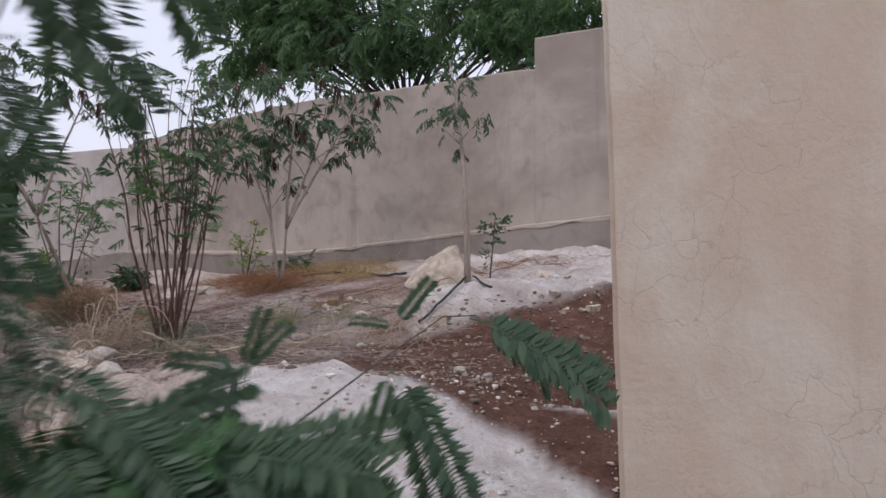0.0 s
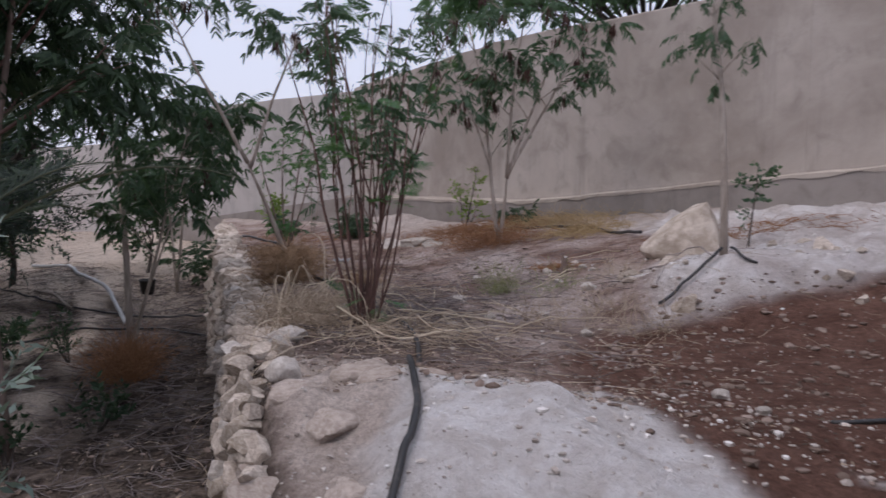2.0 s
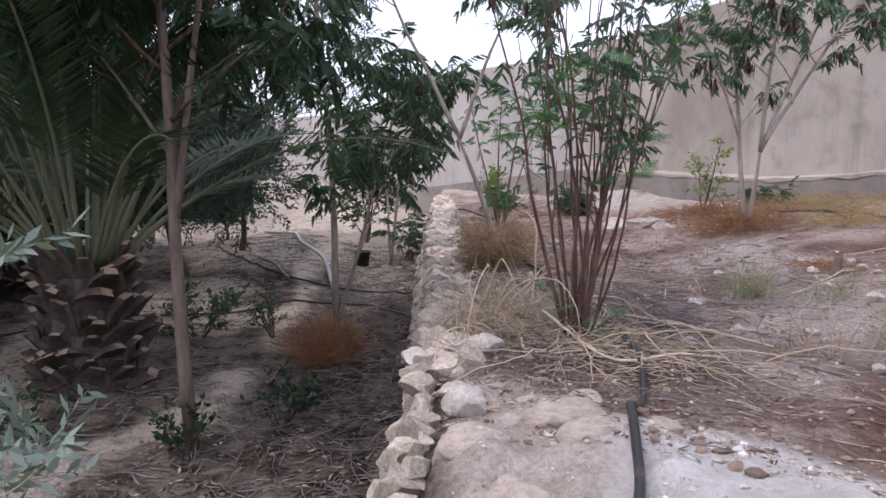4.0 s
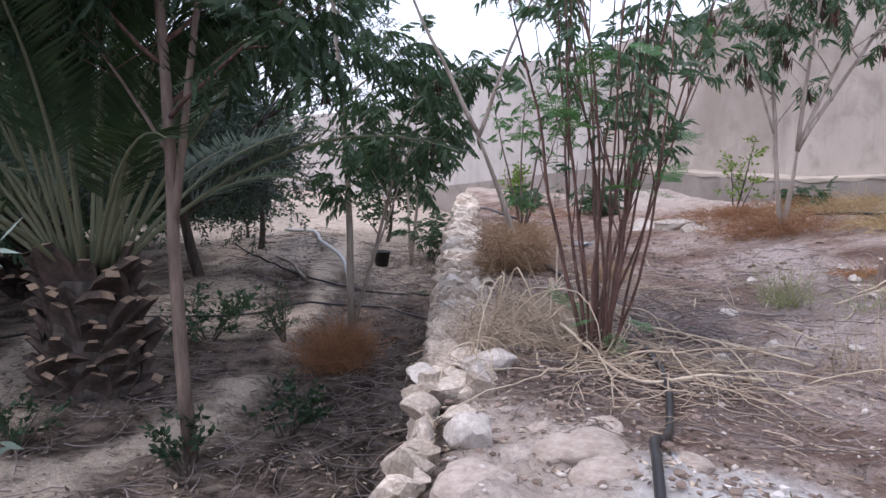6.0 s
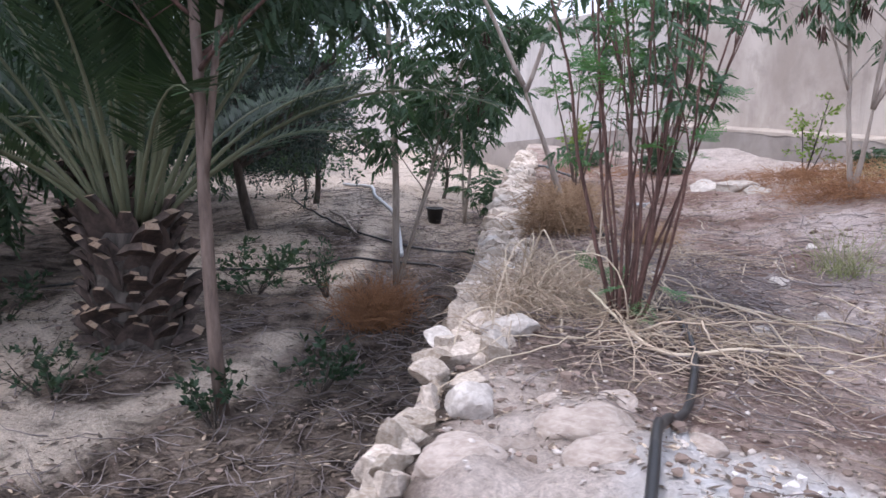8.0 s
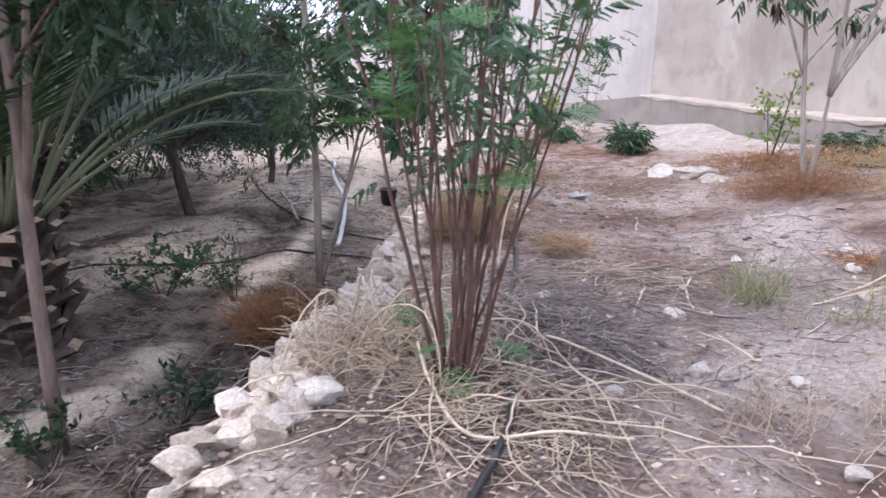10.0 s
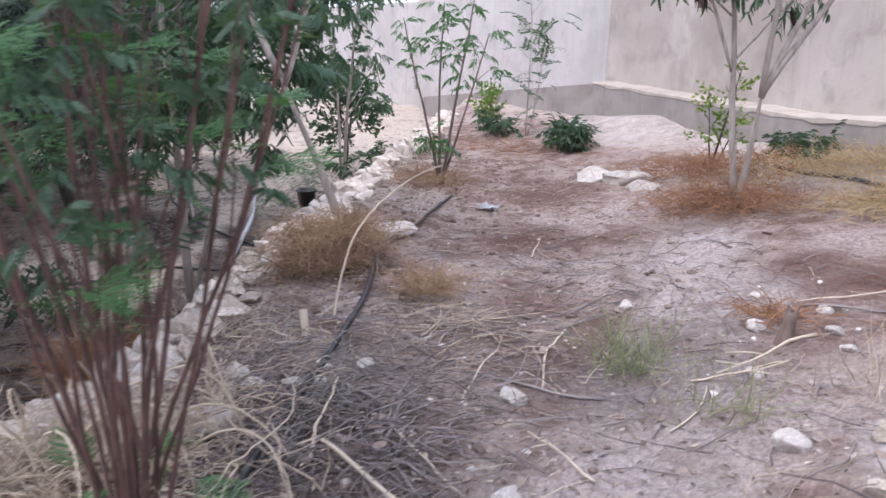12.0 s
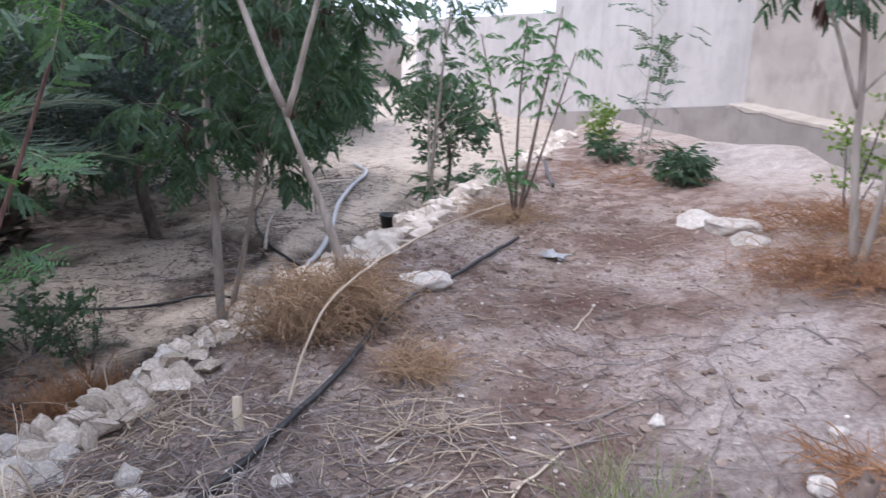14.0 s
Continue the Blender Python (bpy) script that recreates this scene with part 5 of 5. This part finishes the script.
def pipe(label, plan, r, mat, name="hose", category="hose", lift=0.0, sides=8):
    """A pipe lying on the ground along a plan of (x, y) or (x, y, height over the ground)."""
    line = smooth_line([(q[0], q[1], q[2] if len(q) > 2 else 0.0) for q in plan])
    z = np.array([gz(x, y) for x, y, h in line])
    wide = np.pad(z, 4, mode="edge")
    z = np.maximum(z, np.array([wide[k:k + 9].mean() for k in range(len(z))]))
    pts = [(x, y, z[k] + r + lift + h) for k, (x, y, h) in enumerate(line)]
    mb = Mesher()
    mb.tube(pts, r, r, sides)
    return tagged(part(name, mb, mat), label, category)


pipe("black irrigation hose running along the terrace", [(-0.80, 2.3), (-0.93, 3.2), (-1.0, 3.7), (-1.26, 4.35), (-1.38, 4.85), (-1.62, 5.4), (-2.05, 5.9), (-2.37, 6.36), (-2.7, 6.85), (-3.02, 7.3), (-3.5, 7.85), (-3.75, 8.2), (-4.02, 8.8), (-4.42, 9.6)], 0.0148, PIPE_BLACK, lift=0.014)
pipe("black hose curving past the boulder", [(-2.3, 11.3), (-1.75, 10.95), (-1.2, 10.5), (-0.75, 9.9), (-0.45, 9.3, 0.05)], 0.017, PIPE_BLACK)
pipe("grey plastic water pipe across the lower garden", [(-10.9, 11.9), (-9.7, 11.4), (-8.73, 10.57, 0.04), (-7.9, 9.95, 0.1), (-7.24, 9.5, 0.06), (-6.5, 8.8), (-6.2, 8.5)], 0.027, PIPE_GREY, "water_pipe", "pipe")
pipe("thin dark hose on the lower garden soil", [(-10.0, 10.0), (-8.0, 9.0), (-6.7, 8.9), (-5.6, 9.2)], 0.013, PIPE_BLACK)
pipe("thin black hose winding between the garden trees", [(-7.5, 5.2), (-6.6, 6.9), (-6.3, 7.8), (-5.8, 8.4), (-4.9, 8.3)], 0.012, PIPE_BLACK)
pipe("black pipe offcut leaning on the chalk mound", [(-0.2, 6.35, 0.02), (0.0, 6.55, 0.03), (0.2, 6.72, 0.05)], 0.011, PIPE_BLACK, "pipe_offcut", "pipe")
pipe("dark pipe stub at the thin tree's foot", [(0.26, 6.76, 0.03), (0.33, 6.66, 0.01), (0.42, 6.6, 0.0)], 0.009, PIPE_BLACK, "pipe_offcut", "pipe")
# sunken black strip that draws the shade of a crevice in the soil
pipe("thin dark strip drawn as a shaded crevice in the brown soil", [(0.5, 4.35, -0.01), (0.9, 4.5, 0.0), (1.4, 4.5, -0.01)], 0.012, PIPE_BLACK, "pipe_offcut", "pipe")
pipe("dark pipe end showing at the stone wall top", [(-6.9, 12.2, 0.05), (-6.2, 11.6, 0.06), (-5.7, 11.2, 0.03)], 0.018, PIPE_BLACK, "pipe_offcut", "pipe")
pipe("long pale dry stick leaning over the brush", [(-2.95, 7.02, 0.0), (-3.02, 7.15, 0.2), (-3.15, 7.4, 0.36), (-3.7, 8.3, 0.42), (-4.45, 9.5, 0.30)], 0.0065, STRAW, "long_stick", "stick", 0.0, 5)
pipe("thick pale dry vine bent round the bush", [(-2.12, 5.44, 0.12), (-1.9, 5.28, 0.06), (-1.63, 5.18, 0.02), (-1.42, 5.36, 0.04), (-1.22, 5.55, 0.02)], 0.007, STRAW_PALE, "dry_vine", "vine", 0.0, 6)
pipe("long straight pale stick on the dry twigs", [(-2.0, 6.16, 0.03), (-1.6, 6.08, 0.04), (-1.11, 6.02, 0.01)], 0.008, STRAW_PALE, "long_stick", "stick", 0.0, 5)
pipe("fallen grey branch in the lower garden", [(-8.4, 9.4), (-7.7, 9.0, 0.06), (-7.2, 8.75, 0.02)], 0.018, BARK_GREY, "fallen_branch", "branch", 0.0, 6)


def black_pot(x, y):
    thing = empty_thing("plant_pot", (x, y, gz(x, y)), "black plastic plant pot on the lower soil", "pot")
    mb = Mesher()
    prof = [(0.0, 0.0), (0.085, 0.0), (0.11, 0.19), (0.12, 0.19), (0.12, 0.21), (0.105, 0.21), (0.1, 0.16), (0.0, 0.16)]
    n, vs, fs = 20, [], []
    for r, z in prof:
        vs += [(r * math.cos(2 * math.pi * j / n), r * math.sin(2 * math.pi * j / n), z) for j in range(n)]
    for k in range(len(prof) - 1):
        fs += [(k * n + j, k * n + (j + 1) % n, (k + 1) * n + (j + 1) % n, (k + 1) * n + j) for j in range(n)]
    mb.add(vs, fs)
    part("body", mb, POT, thing)


black_pot(-7.25, 10.25)


def stump(x, y):
    rng = random.Random(4)
    thing = empty_thing("tree_stump", (x, y, gz(x, y)), "small broken grey stump in the terrace soil", "stump")
    mb = Mesher()
    n, vs, fs = 10, [], []
    for k, (r, z) in enumerate([(0.05, -0.04), (0.036, 0.03), (0.029, 0.09), (0.027, 0.15)]):
        for j in range(n):
            a = 2 * math.pi * j / n
            rr = r * rng.uniform(0.85, 1.15)
            vs.append((rr * math.cos(a) + 0.06 * z, rr * math.sin(a), z + (rng.uniform(-0.03, 0.03) if k == 3 else 0)))
    for k in range(3):
        fs += [(k * n + j, k * n + (j + 1) % n, (k + 1) * n + (j + 1) % n, (k + 1) * n + j) for j in range(n)]
    fs.append(tuple(3 * n + j for j in range(n)))
    mb.add(vs, fs)
    part("stump_body", mb, BARK_BROWN, thing)


stump(-1.06, 7.96)


# ---- straw, twigs, litter and pebbles ----
def stalk_heap(mb, rng, n, x, y, sx, sy, length, r, up, curl=-0.8, steps=5, sides=3, jitter=0.22, base_h=0.0):
    for _ in range(n):
        px, py = rng.gauss(x, sx), rng.gauss(y, sy)
        a = rng.uniform(0, 6.283)
        L = length * rng.uniform(0.4, 1.3)
        pts = bend(rng, (px, py, gz(px, py) + 0.006 + base_h * rng.random()), (math.cos(a), math.sin(a), up * rng.uniform(0.2, 1.4)), L, steps, jitter, curl * rng.uniform(0.4, 1.3))
        g = ground_z(pts[:, 0], pts[:, 1])
        pts[:, 2] = np.maximum(pts[:, 2], g + 0.006 + 0.01 * rng.random())
        mb.tube(pts, r * rng.uniform(0.7, 1.3), r * 0.5, sides, False)


def clump(label, name, category, x, y, sx, sy, n, length, r, up, mat, seed, curl=-0.8, kind="", jitter=0.22, base_h=0.0):
    rng = random.Random(seed)
    mb = Mesher()
    stalk_heap(mb, rng, n, x, y, sx, sy, length, r, up, curl, jitter=jitter, base_h=base_h)
    return tagged(part(name, mb, mat), label, category, kind=kind)


clump("tangle of pale dry vines spilling over the stone edge", "dry_vines", "dry vines", -2.4, 5.55, 0.14, 0.3, 1000, 0.26, 0.0026, 1.3, STRAW, 201, -1.7, "stuff", 0.38, 0.16)
clump("brown dry brush behind the many-stemmed bush", "dry_brush", "dry brush", -3.55, 7.5, 0.11, 0.2, 2300, 0.2, 0.0023, 1.6, GOLD, 202, -1.5, "stuff", 0.28, 0.26)
clump("brown dry brush lying against the hose", "dry_brush", "dry brush", -2.86, 7.62, 0.08, 0.08, 420, 0.16, 0.0022, 1.3, GOLD, 203, -1.3, "stuff", 0.28, 0.08)
clump("dry brown brush on the terrace edge", "dry_brush", "dry brush", -3.1, 6.5, 0.18, 0.2, 120, 0.3, 0.003, 0.7, STRAW, 204, -1.4, "stuff", 0.35)
clump("rusty dry needles heaped round the pale tree", "needle_litter", "dry litter", -2.2, 9.98, 0.28, 0.17, 1300, 0.15, 0.0022, 1.2, RUST, 205, -1.1, "stuff", 0.26, 0.15)
clump("golden dry straw spread beside the pale tree", "straw_spread", "dry straw", -1.75, 11.4, 0.5, 0.35, 1100, 0.26, 0.0027, 0.6, GOLD_STRAW, 206, -1.0, "stuff", 0.35, 0.05)
clump("golden dry straw near the black hose", "straw_spread", "dry straw", -1.15, 10.2, 0.28, 0.18, 520, 0.26, 0.0027, 0.6, GOLD_STRAW, 213, -1.0, "stuff", 0.35, 0.05)
clump("rusty dry litter behind the flat slabs", "needle_litter", "dry litter", -2.8, 11.1, 0.36, 0.22, 1300, 0.15, 0.0024, 1.1, RUST, 207, -1.1, "stuff", 0.26, 0.13)
clump("brown dry litter under the thin shrub", "needle_litter", "dry litter", -5.0, 9.98, 0.24, 0.16, 700, 0.15, 0.0024, 1.0, GOLD, 208, -1.2, "stuff", 0.26, 0.1)
clump("rusty dry litter near the bright shrub", "needle_litter", "dry litter", -5.9, 12.1, 0.7, 0.25, 320, 0.2, 0.003, 0.5, RUST, 209, -1.0, "stuff", 0.3, 0.04)
clump("orange dry plant at the foot of the stone wall", "dry_plant", "dry plant", -4.55, 6.5, 0.1, 0.14, 1100, 0.28, 0.0026, 2.4, RUST, 210, -1.0, "stuff", 0.26, 0.2)
clump("rusty dry litter below the long wall", "needle_litter", "dry litter", 0.6, 8.9, 0.5, 0.2, 300, 0.2, 0.003, 0.4, RUST, 211, -1.0, "stuff", 0.3)
clump("rusty leaves round the broken stump", "needle_litter", "dry litter", -1.2, 8.2, 0.1, 0.06, 110, 0.16, 0.003, 0.8, RUST, 212, -1.0, "stuff", 0.3)
for k, (x, y, n, w) in enumerate([(-1.55, 7.5, 130, 0.1), (-0.95, 6.05, 60, 0.12), (-0.55, 6.4, 60, 0.14), (-0.25, 5.9, 50, 0.12), (-1.0, 7.2, 40, 0.08), (-0.6, 7.6, 50, 0.12)]):
    clump("wispy pale green weed growing on the bare soil" if k in (0, 4) else "wispy yellowed weed growing on the bare soil", "wispy_weed", "weed", x, y, w, w * 0.8, n, 0.26, 0.0022, 2.2, WEED if k in (0, 4) else STRAW, 220 + k, -0.5, "stuff", 0.2)


def lone_vines():
    """Long pale vine stems lying round the bush, one by one."""
    rng = random.Random(9)
    for k in range(24):
        x, y = rng.gauss(-1.6, 0.32), rng.gauss(5.5, 0.26)
        a = rng.uniform(-0.9, 0.5) if k % 2 else rng.uniform(0, 6.28)
        pts = bend(rng, (x, y, 0.02), (math.cos(a), math.sin(a), 0.3), rng.uniform(0.45, 1.15), 14, 0.33, -0.5)
        g = ground_z(pts[:, 0], pts[:, 1])
        pts[:, 2] = g + 0.01 + np.clip(pts[:, 2], 0, 0.14)
        mb = Mesher()
        mb.tube(pts, rng.uniform(0.0022, 0.005), 0.0018, 5)
        tagged(part("dry_vine", mb, STRAW_PALE if k % 3 == 0 else STRAW), "long pale dry vine stem lying on the soil", "vine", "fallen vines")


lone_vines()


def arching_vines():
    """Pale vines that arch up out of the dry tangle at the stone edge."""
    rng = random.Random(17)
    for k in range(14):
        x, y = rng.gauss(-2.42, 0.08), rng.gauss(5.5, 0.25)
        a, L, h = rng.uniform(-1.2, 1.6), rng.uniform(0.2, 0.55), rng.uniform(0.15, 0.42)
        u = np.linspace(0, 1, 10)
        px, py = x + np.cos(a) * L * u + 0.05 * np.sin(u * 5 + k), y + np.sin(a) * L * u + 0.04 * np.cos(u * 4 + k)
        pz = ground_z(px, py) + 0.01 + h * np.sin(math.pi * np.minimum(u * 0.95, 1)) ** 0.8
        mb = Mesher()
        mb.tube(np.stack([px, py, pz], -1), rng.uniform(0.0035, 0.006), 0.0025, 5)
        tagged(part("dry_vine", mb, STRAW_PALE), "pale dry vine arching over the stone edge", "vine", "arching vines")


arching_vines()


def lone_sticks():
    """Thicker dead sticks on the terrace, one by one."""
    rng = random.Random(14)
    for k in range(34):
        x, y = (rng.gauss(-2.0, 0.5), rng.gauss(6.4, 0.7)) if k % 2 else (rng.gauss(-1.6, 0.8), rng.gauss(7.6, 1.2))
        a = rng.uniform(0, 6.28)
        pts = bend(rng, (x, y, 0.0), (math.cos(a), math.sin(a), 0.1), rng.uniform(0.25, 0.75), 7, 0.18, -0.1)
        pts[:, 2] = ground_z(pts[:, 0], pts[:, 1]) + 0.008 + np.clip(pts[:, 2], 0, 0.05)
        mb = Mesher()
        mb.tube(pts, rng.uniform(0.004, 0.009), 0.003, 5)
        for _ in range(rng.randint(0, 2)):
            q, d = at_part(pts, rng.uniform(0.3, 0.8))
            tw = bend(rng, q, unit(d + np.array([rng.uniform(-0.9, 0.9), rng.uniform(-0.9, 0.9), 0.2])), rng.uniform(0.08, 0.2), 4, 0.15)
            mb.tube(tw, 0.0035, 0.002, 4)
        pale = rng.random() < 0.45
        tagged(part("dead_stick", mb, STRAW_PALE if pale else TWIG), "pale bleached dead stick on the soil" if pale else "grey-brown dead stick on the soil", "stick", "dead sticks")


lone_sticks()


def litter():
    rng = random.Random(10)
    mb = Mesher()
    stalk_heap(mb, rng, 330, -1.65, 5.4, 0.3, 0.24, 0.25, 0.0024, 0.3, -0.6, 5, 3, 0.35, 0.05)
    tagged(part("straw_litter", mb, STRAW), "pale dry stalks strewn round the bush", "dry straw", kind="stuff")
    mb = Mesher()
    stalk_heap(mb, rng, 1000, -2.2, 6.2, 0.38, 0.48, 0.24, 0.0032, 0.2, -0.5, 4, 3, 0.35, 0.04)
    stalk_heap(mb, rng, 130, -1.05, 5.1, 0.4, 0.3, 0.24, 0.0026, 0.15, -0.5, 4, 3, 0.3)
    stalk_heap(mb, rng, 520, -2.2, 7.6, 0.9, 1.1, 0.24, 0.0034, 0.12, -0.5, 4, 3, 0.3)
    tagged(part("twig_litter", mb, TWIG), "grey dry twigs strewn over the terrace", "twigs", kind="stuff")
    mb = Mesher()
    stalk_heap(mb, rng, 260, -0.7, 6.2, 0.7, 0.8, 0.18, 0.0022, 0.2, -0.5, 4, 3, 0.3)
    stalk_heap(mb, rng, 130, -2.5, 8.2, 0.9, 1.0, 0.2, 0.0024, 0.15, -0.5, 4, 3, 0.3)
    stalk_heap(mb, rng, 90, -2.35, 7.3, 0.25, 0.2, 0.3, 0.0034, 0.2, -0.5, 4, 3, 0.3)
    stalk_heap(mb, rng, 260, -3.3, 10.4, 1.4, 1.0, 0.2, 0.003, 0.15, -0.5, 4, 3, 0.3)
    tagged(part("straw_litter", mb, STRAW), "thin straw scattered over the terrace soil", "dry straw", kind="stuff")
    # lower garden
    mb = Mesher()
    for _ in range(2600):
        y = rng.uniform(3.4, 11.5)
        x = float(edge(y)) - 0.12 - abs(rng.gauss(0, 2.0))
        if abs(x - float(sand_line(y))) < 0.22 and rng.random() < 0.85:
            continue
        stalk_heap(mb, rng, 1, x, y, 0.01, 0.01, 0.26, 0.0042, 0.15, -0.5, 4, 3, 0.3)
    tagged(part("twig_litter", mb, TWIG), "dry twigs scattered over the shaded lower garden", "twigs", kind="stuff")

    def flakes(n, where, size, mat, label, name="leaf_litter"):
        v, q = [], []
        for k in range(n):
            x, y = where()
            z = gz(x, y) + 0.006
            a, L = rng.uniform(0, 6.283), size * rng.uniform(0.5, 1.5)
            dx, dy, w = math.cos(a) * L, math.sin(a) * L, L * rng.uniform(0.15, 0.35)
            nx, ny = -math.sin(a) * w, math.cos(a) * w
            t = rng.uniform(-0.3, 0.5) * L
            i = len(v)
            v += [(x - dx, y - dy, z), (x + nx, y + ny, z + abs(t) * 0.5), (x + dx, y + dy, z + abs(t)), (x - nx, y - ny, z + 0.004)]
            q.append((i, i + 1, i + 2, i + 3))
        m2 = Mesher()
        m2.add(v, np.array(q))
        tagged(part(name, m2, mat, smooth=False), label, "leaf litter", kind="stuff")

    def lower():
        while True:
            y = rng.uniform(3.4, 12)
            x = float(edge(y)) - 0.1 - abs(rng.gauss(0, 2.6))
            if abs(x - float(sand_line(y))) > 0.24 or rng.random() < 0.15:
                return x, y

    def upper():
        y = rng.uniform(4.0, 11.5)
        return float(edge(y)) + 0.15 + abs(rng.gauss(0, 1.6)), y

    flakes(1500, lower, 0.022, STRAW, "pale wood chips over the lower garden soil", "wood_chips")
    flakes(14000, lower, 0.026, LITTER, "dark fallen leaves over the lower garden soil")
    flakes(9000, upper, 0.016, LITTER, "small dark leaf scraps over the terrace soil")
    flakes(3200, upper, 0.014, STRAW, "chopped pale straw over the terrace soil", "straw_scraps")

    # clods and pebbles
    bm = bmesh.new()
    bmesh.ops.create_icosphere(bm, subdivisions=1, radius=1.0)
    octa = np.array([tuple(v.co) for v in bm.verts])
    tri = [tuple(v.index for v in f.verts) for f in bm.faces]
    bm.free()
    jit = [np.array([[rng.uniform(0.65, 1.25)] for _ in range(len(octa))]) for _ in range(16)]
    m4 = Mesher()
    for k in range(4200):
        x, y = upper() if k < 2400 else (lower() if k < 3600 else (rng.uniform(-0.5, 1.4), rng.uniform(3.8, 6.6)))
        r = 0.007 + 0.022 * rng.random() ** 2.5
        p = octa * jit[k % 16] * r * np.array([rng.uniform(0.7, 1.4), rng.uniform(0.7, 1.4), rng.uniform(0.4, 0.75)])
        m4.add(p + np.array([x, y, gz(x, y) + r * 0.15]), tri)
    tagged(part("soil_clods", m4, CLOD, smooth=False), "small brown clods of dry soil", "soil clods", kind="stuff")
    m5 = Mesher()
    for k in range(350):
        x, y = (rng.uniform(-1.25, 0.3), rng.uniform(2.5, 4.5)) if k < 160 else ((rng.uniform(-0.4, 1.6), rng.uniform(6.2, 8.4)) if k < 330 else (rng.gauss(-0.95, 0.3), rng.gauss(8.1, 0.3)))
        r = 0.005 + 0.016 * rng.random() ** 4
        p = octa * jit[k % 16] * r * np.array([rng.uniform(0.8, 1.3), rng.uniform(0.8, 1.2), rng.uniform(0.7, 1.0)])
        m5.add(p + np.array([x, y, gz(x, y) + r * 0.2]), tri)
    tagged(part("chalk_chunks", m5, CHUNK, smooth=False), "small white chalk chunks on the heaps", "chalk chunks", kind="stuff")
    m3 = Mesher()
    for k in range(3600):
        if k < 2000:
            x, y = upper()
        elif k < 3000:
            x, y = rng.uniform(-1.6, 0.8), rng.uniform(2.4, 4.6)
        else:
            x, y = rng.uniform(-1.2, 1.5), rng.uniform(4.0, 8.5)
        r = (0.004 + 0.011 * rng.random() ** 3 + (0.012 if rng.random() < 0.015 else 0)) * (0.7 if k >= 3000 else 1.0)
        a = rng.uniform(0, 6.283)
        c, s_ = math.cos(a), math.sin(a)
        p = octa * np.array([r * rng.uniform(0.8, 1.5), r * rng.uniform(0.7, 1.1), r * rng.uniform(0.5, 0.8)]) * np.array([rng.uniform(0.8, 1.2) for _ in range(3)]) * jit[k % 16]
        p = np.stack([p[:, 0] * c - p[:, 1] * s_ + x, p[:, 0] * s_ + p[:, 1] * c + y, p[:, 2] + gz(x, y) + r * 0.3], -1)
        m3.add(p, tri)
    tagged(part("pebbles", m3, PEBBLE, smooth=False), "small pale pebbles scattered over the soil", "pebbles", kind="stuff")


litter()


def plastic_scrap(x, y):
    rng = random.Random(3)
    n, vs, fs = 7, [], []
    for j in range(n):
        for i in range(n):
            u, w = i / (n - 1) - 0.5, j / (n - 1) - 0.5
            px, py = x + 0.2 * u + rng.uniform(-0.012, 0.012), y + 0.12 * w + rng.uniform(-0.012, 0.012)
            vs.append((px, py, gz(px, py) + 0.012 + rng.uniform(0, 0.05)))
    for j in range(n - 1):
        fs += [(j * n + i, j * n + i + 1, (j + 1) * n + i + 1, (j + 1) * n + i) for i in range(n - 1)]
    mb = Mesher()
    mb.add(vs, fs)
    ob = part("plastic_scrap", mb, PIPE_GREY, smooth=False)
    solid = ob.modifiers.new("thickness", "SOLIDIFY")
    solid.thickness = 0.003
    tagged(ob, "crumpled pale grey plastic scrap on the soil", "scrap")


plastic_scrap(-3.9, 9.5)
pipe("short upright pale stick stub beside the stones", [(-2.84, 6.76, -0.03), (-2.85, 6.76, 0.05), (-2.87, 6.77, 0.11)], 0.02, STRAW_PALE, "stick_stub", "stick", 0.0, 7)
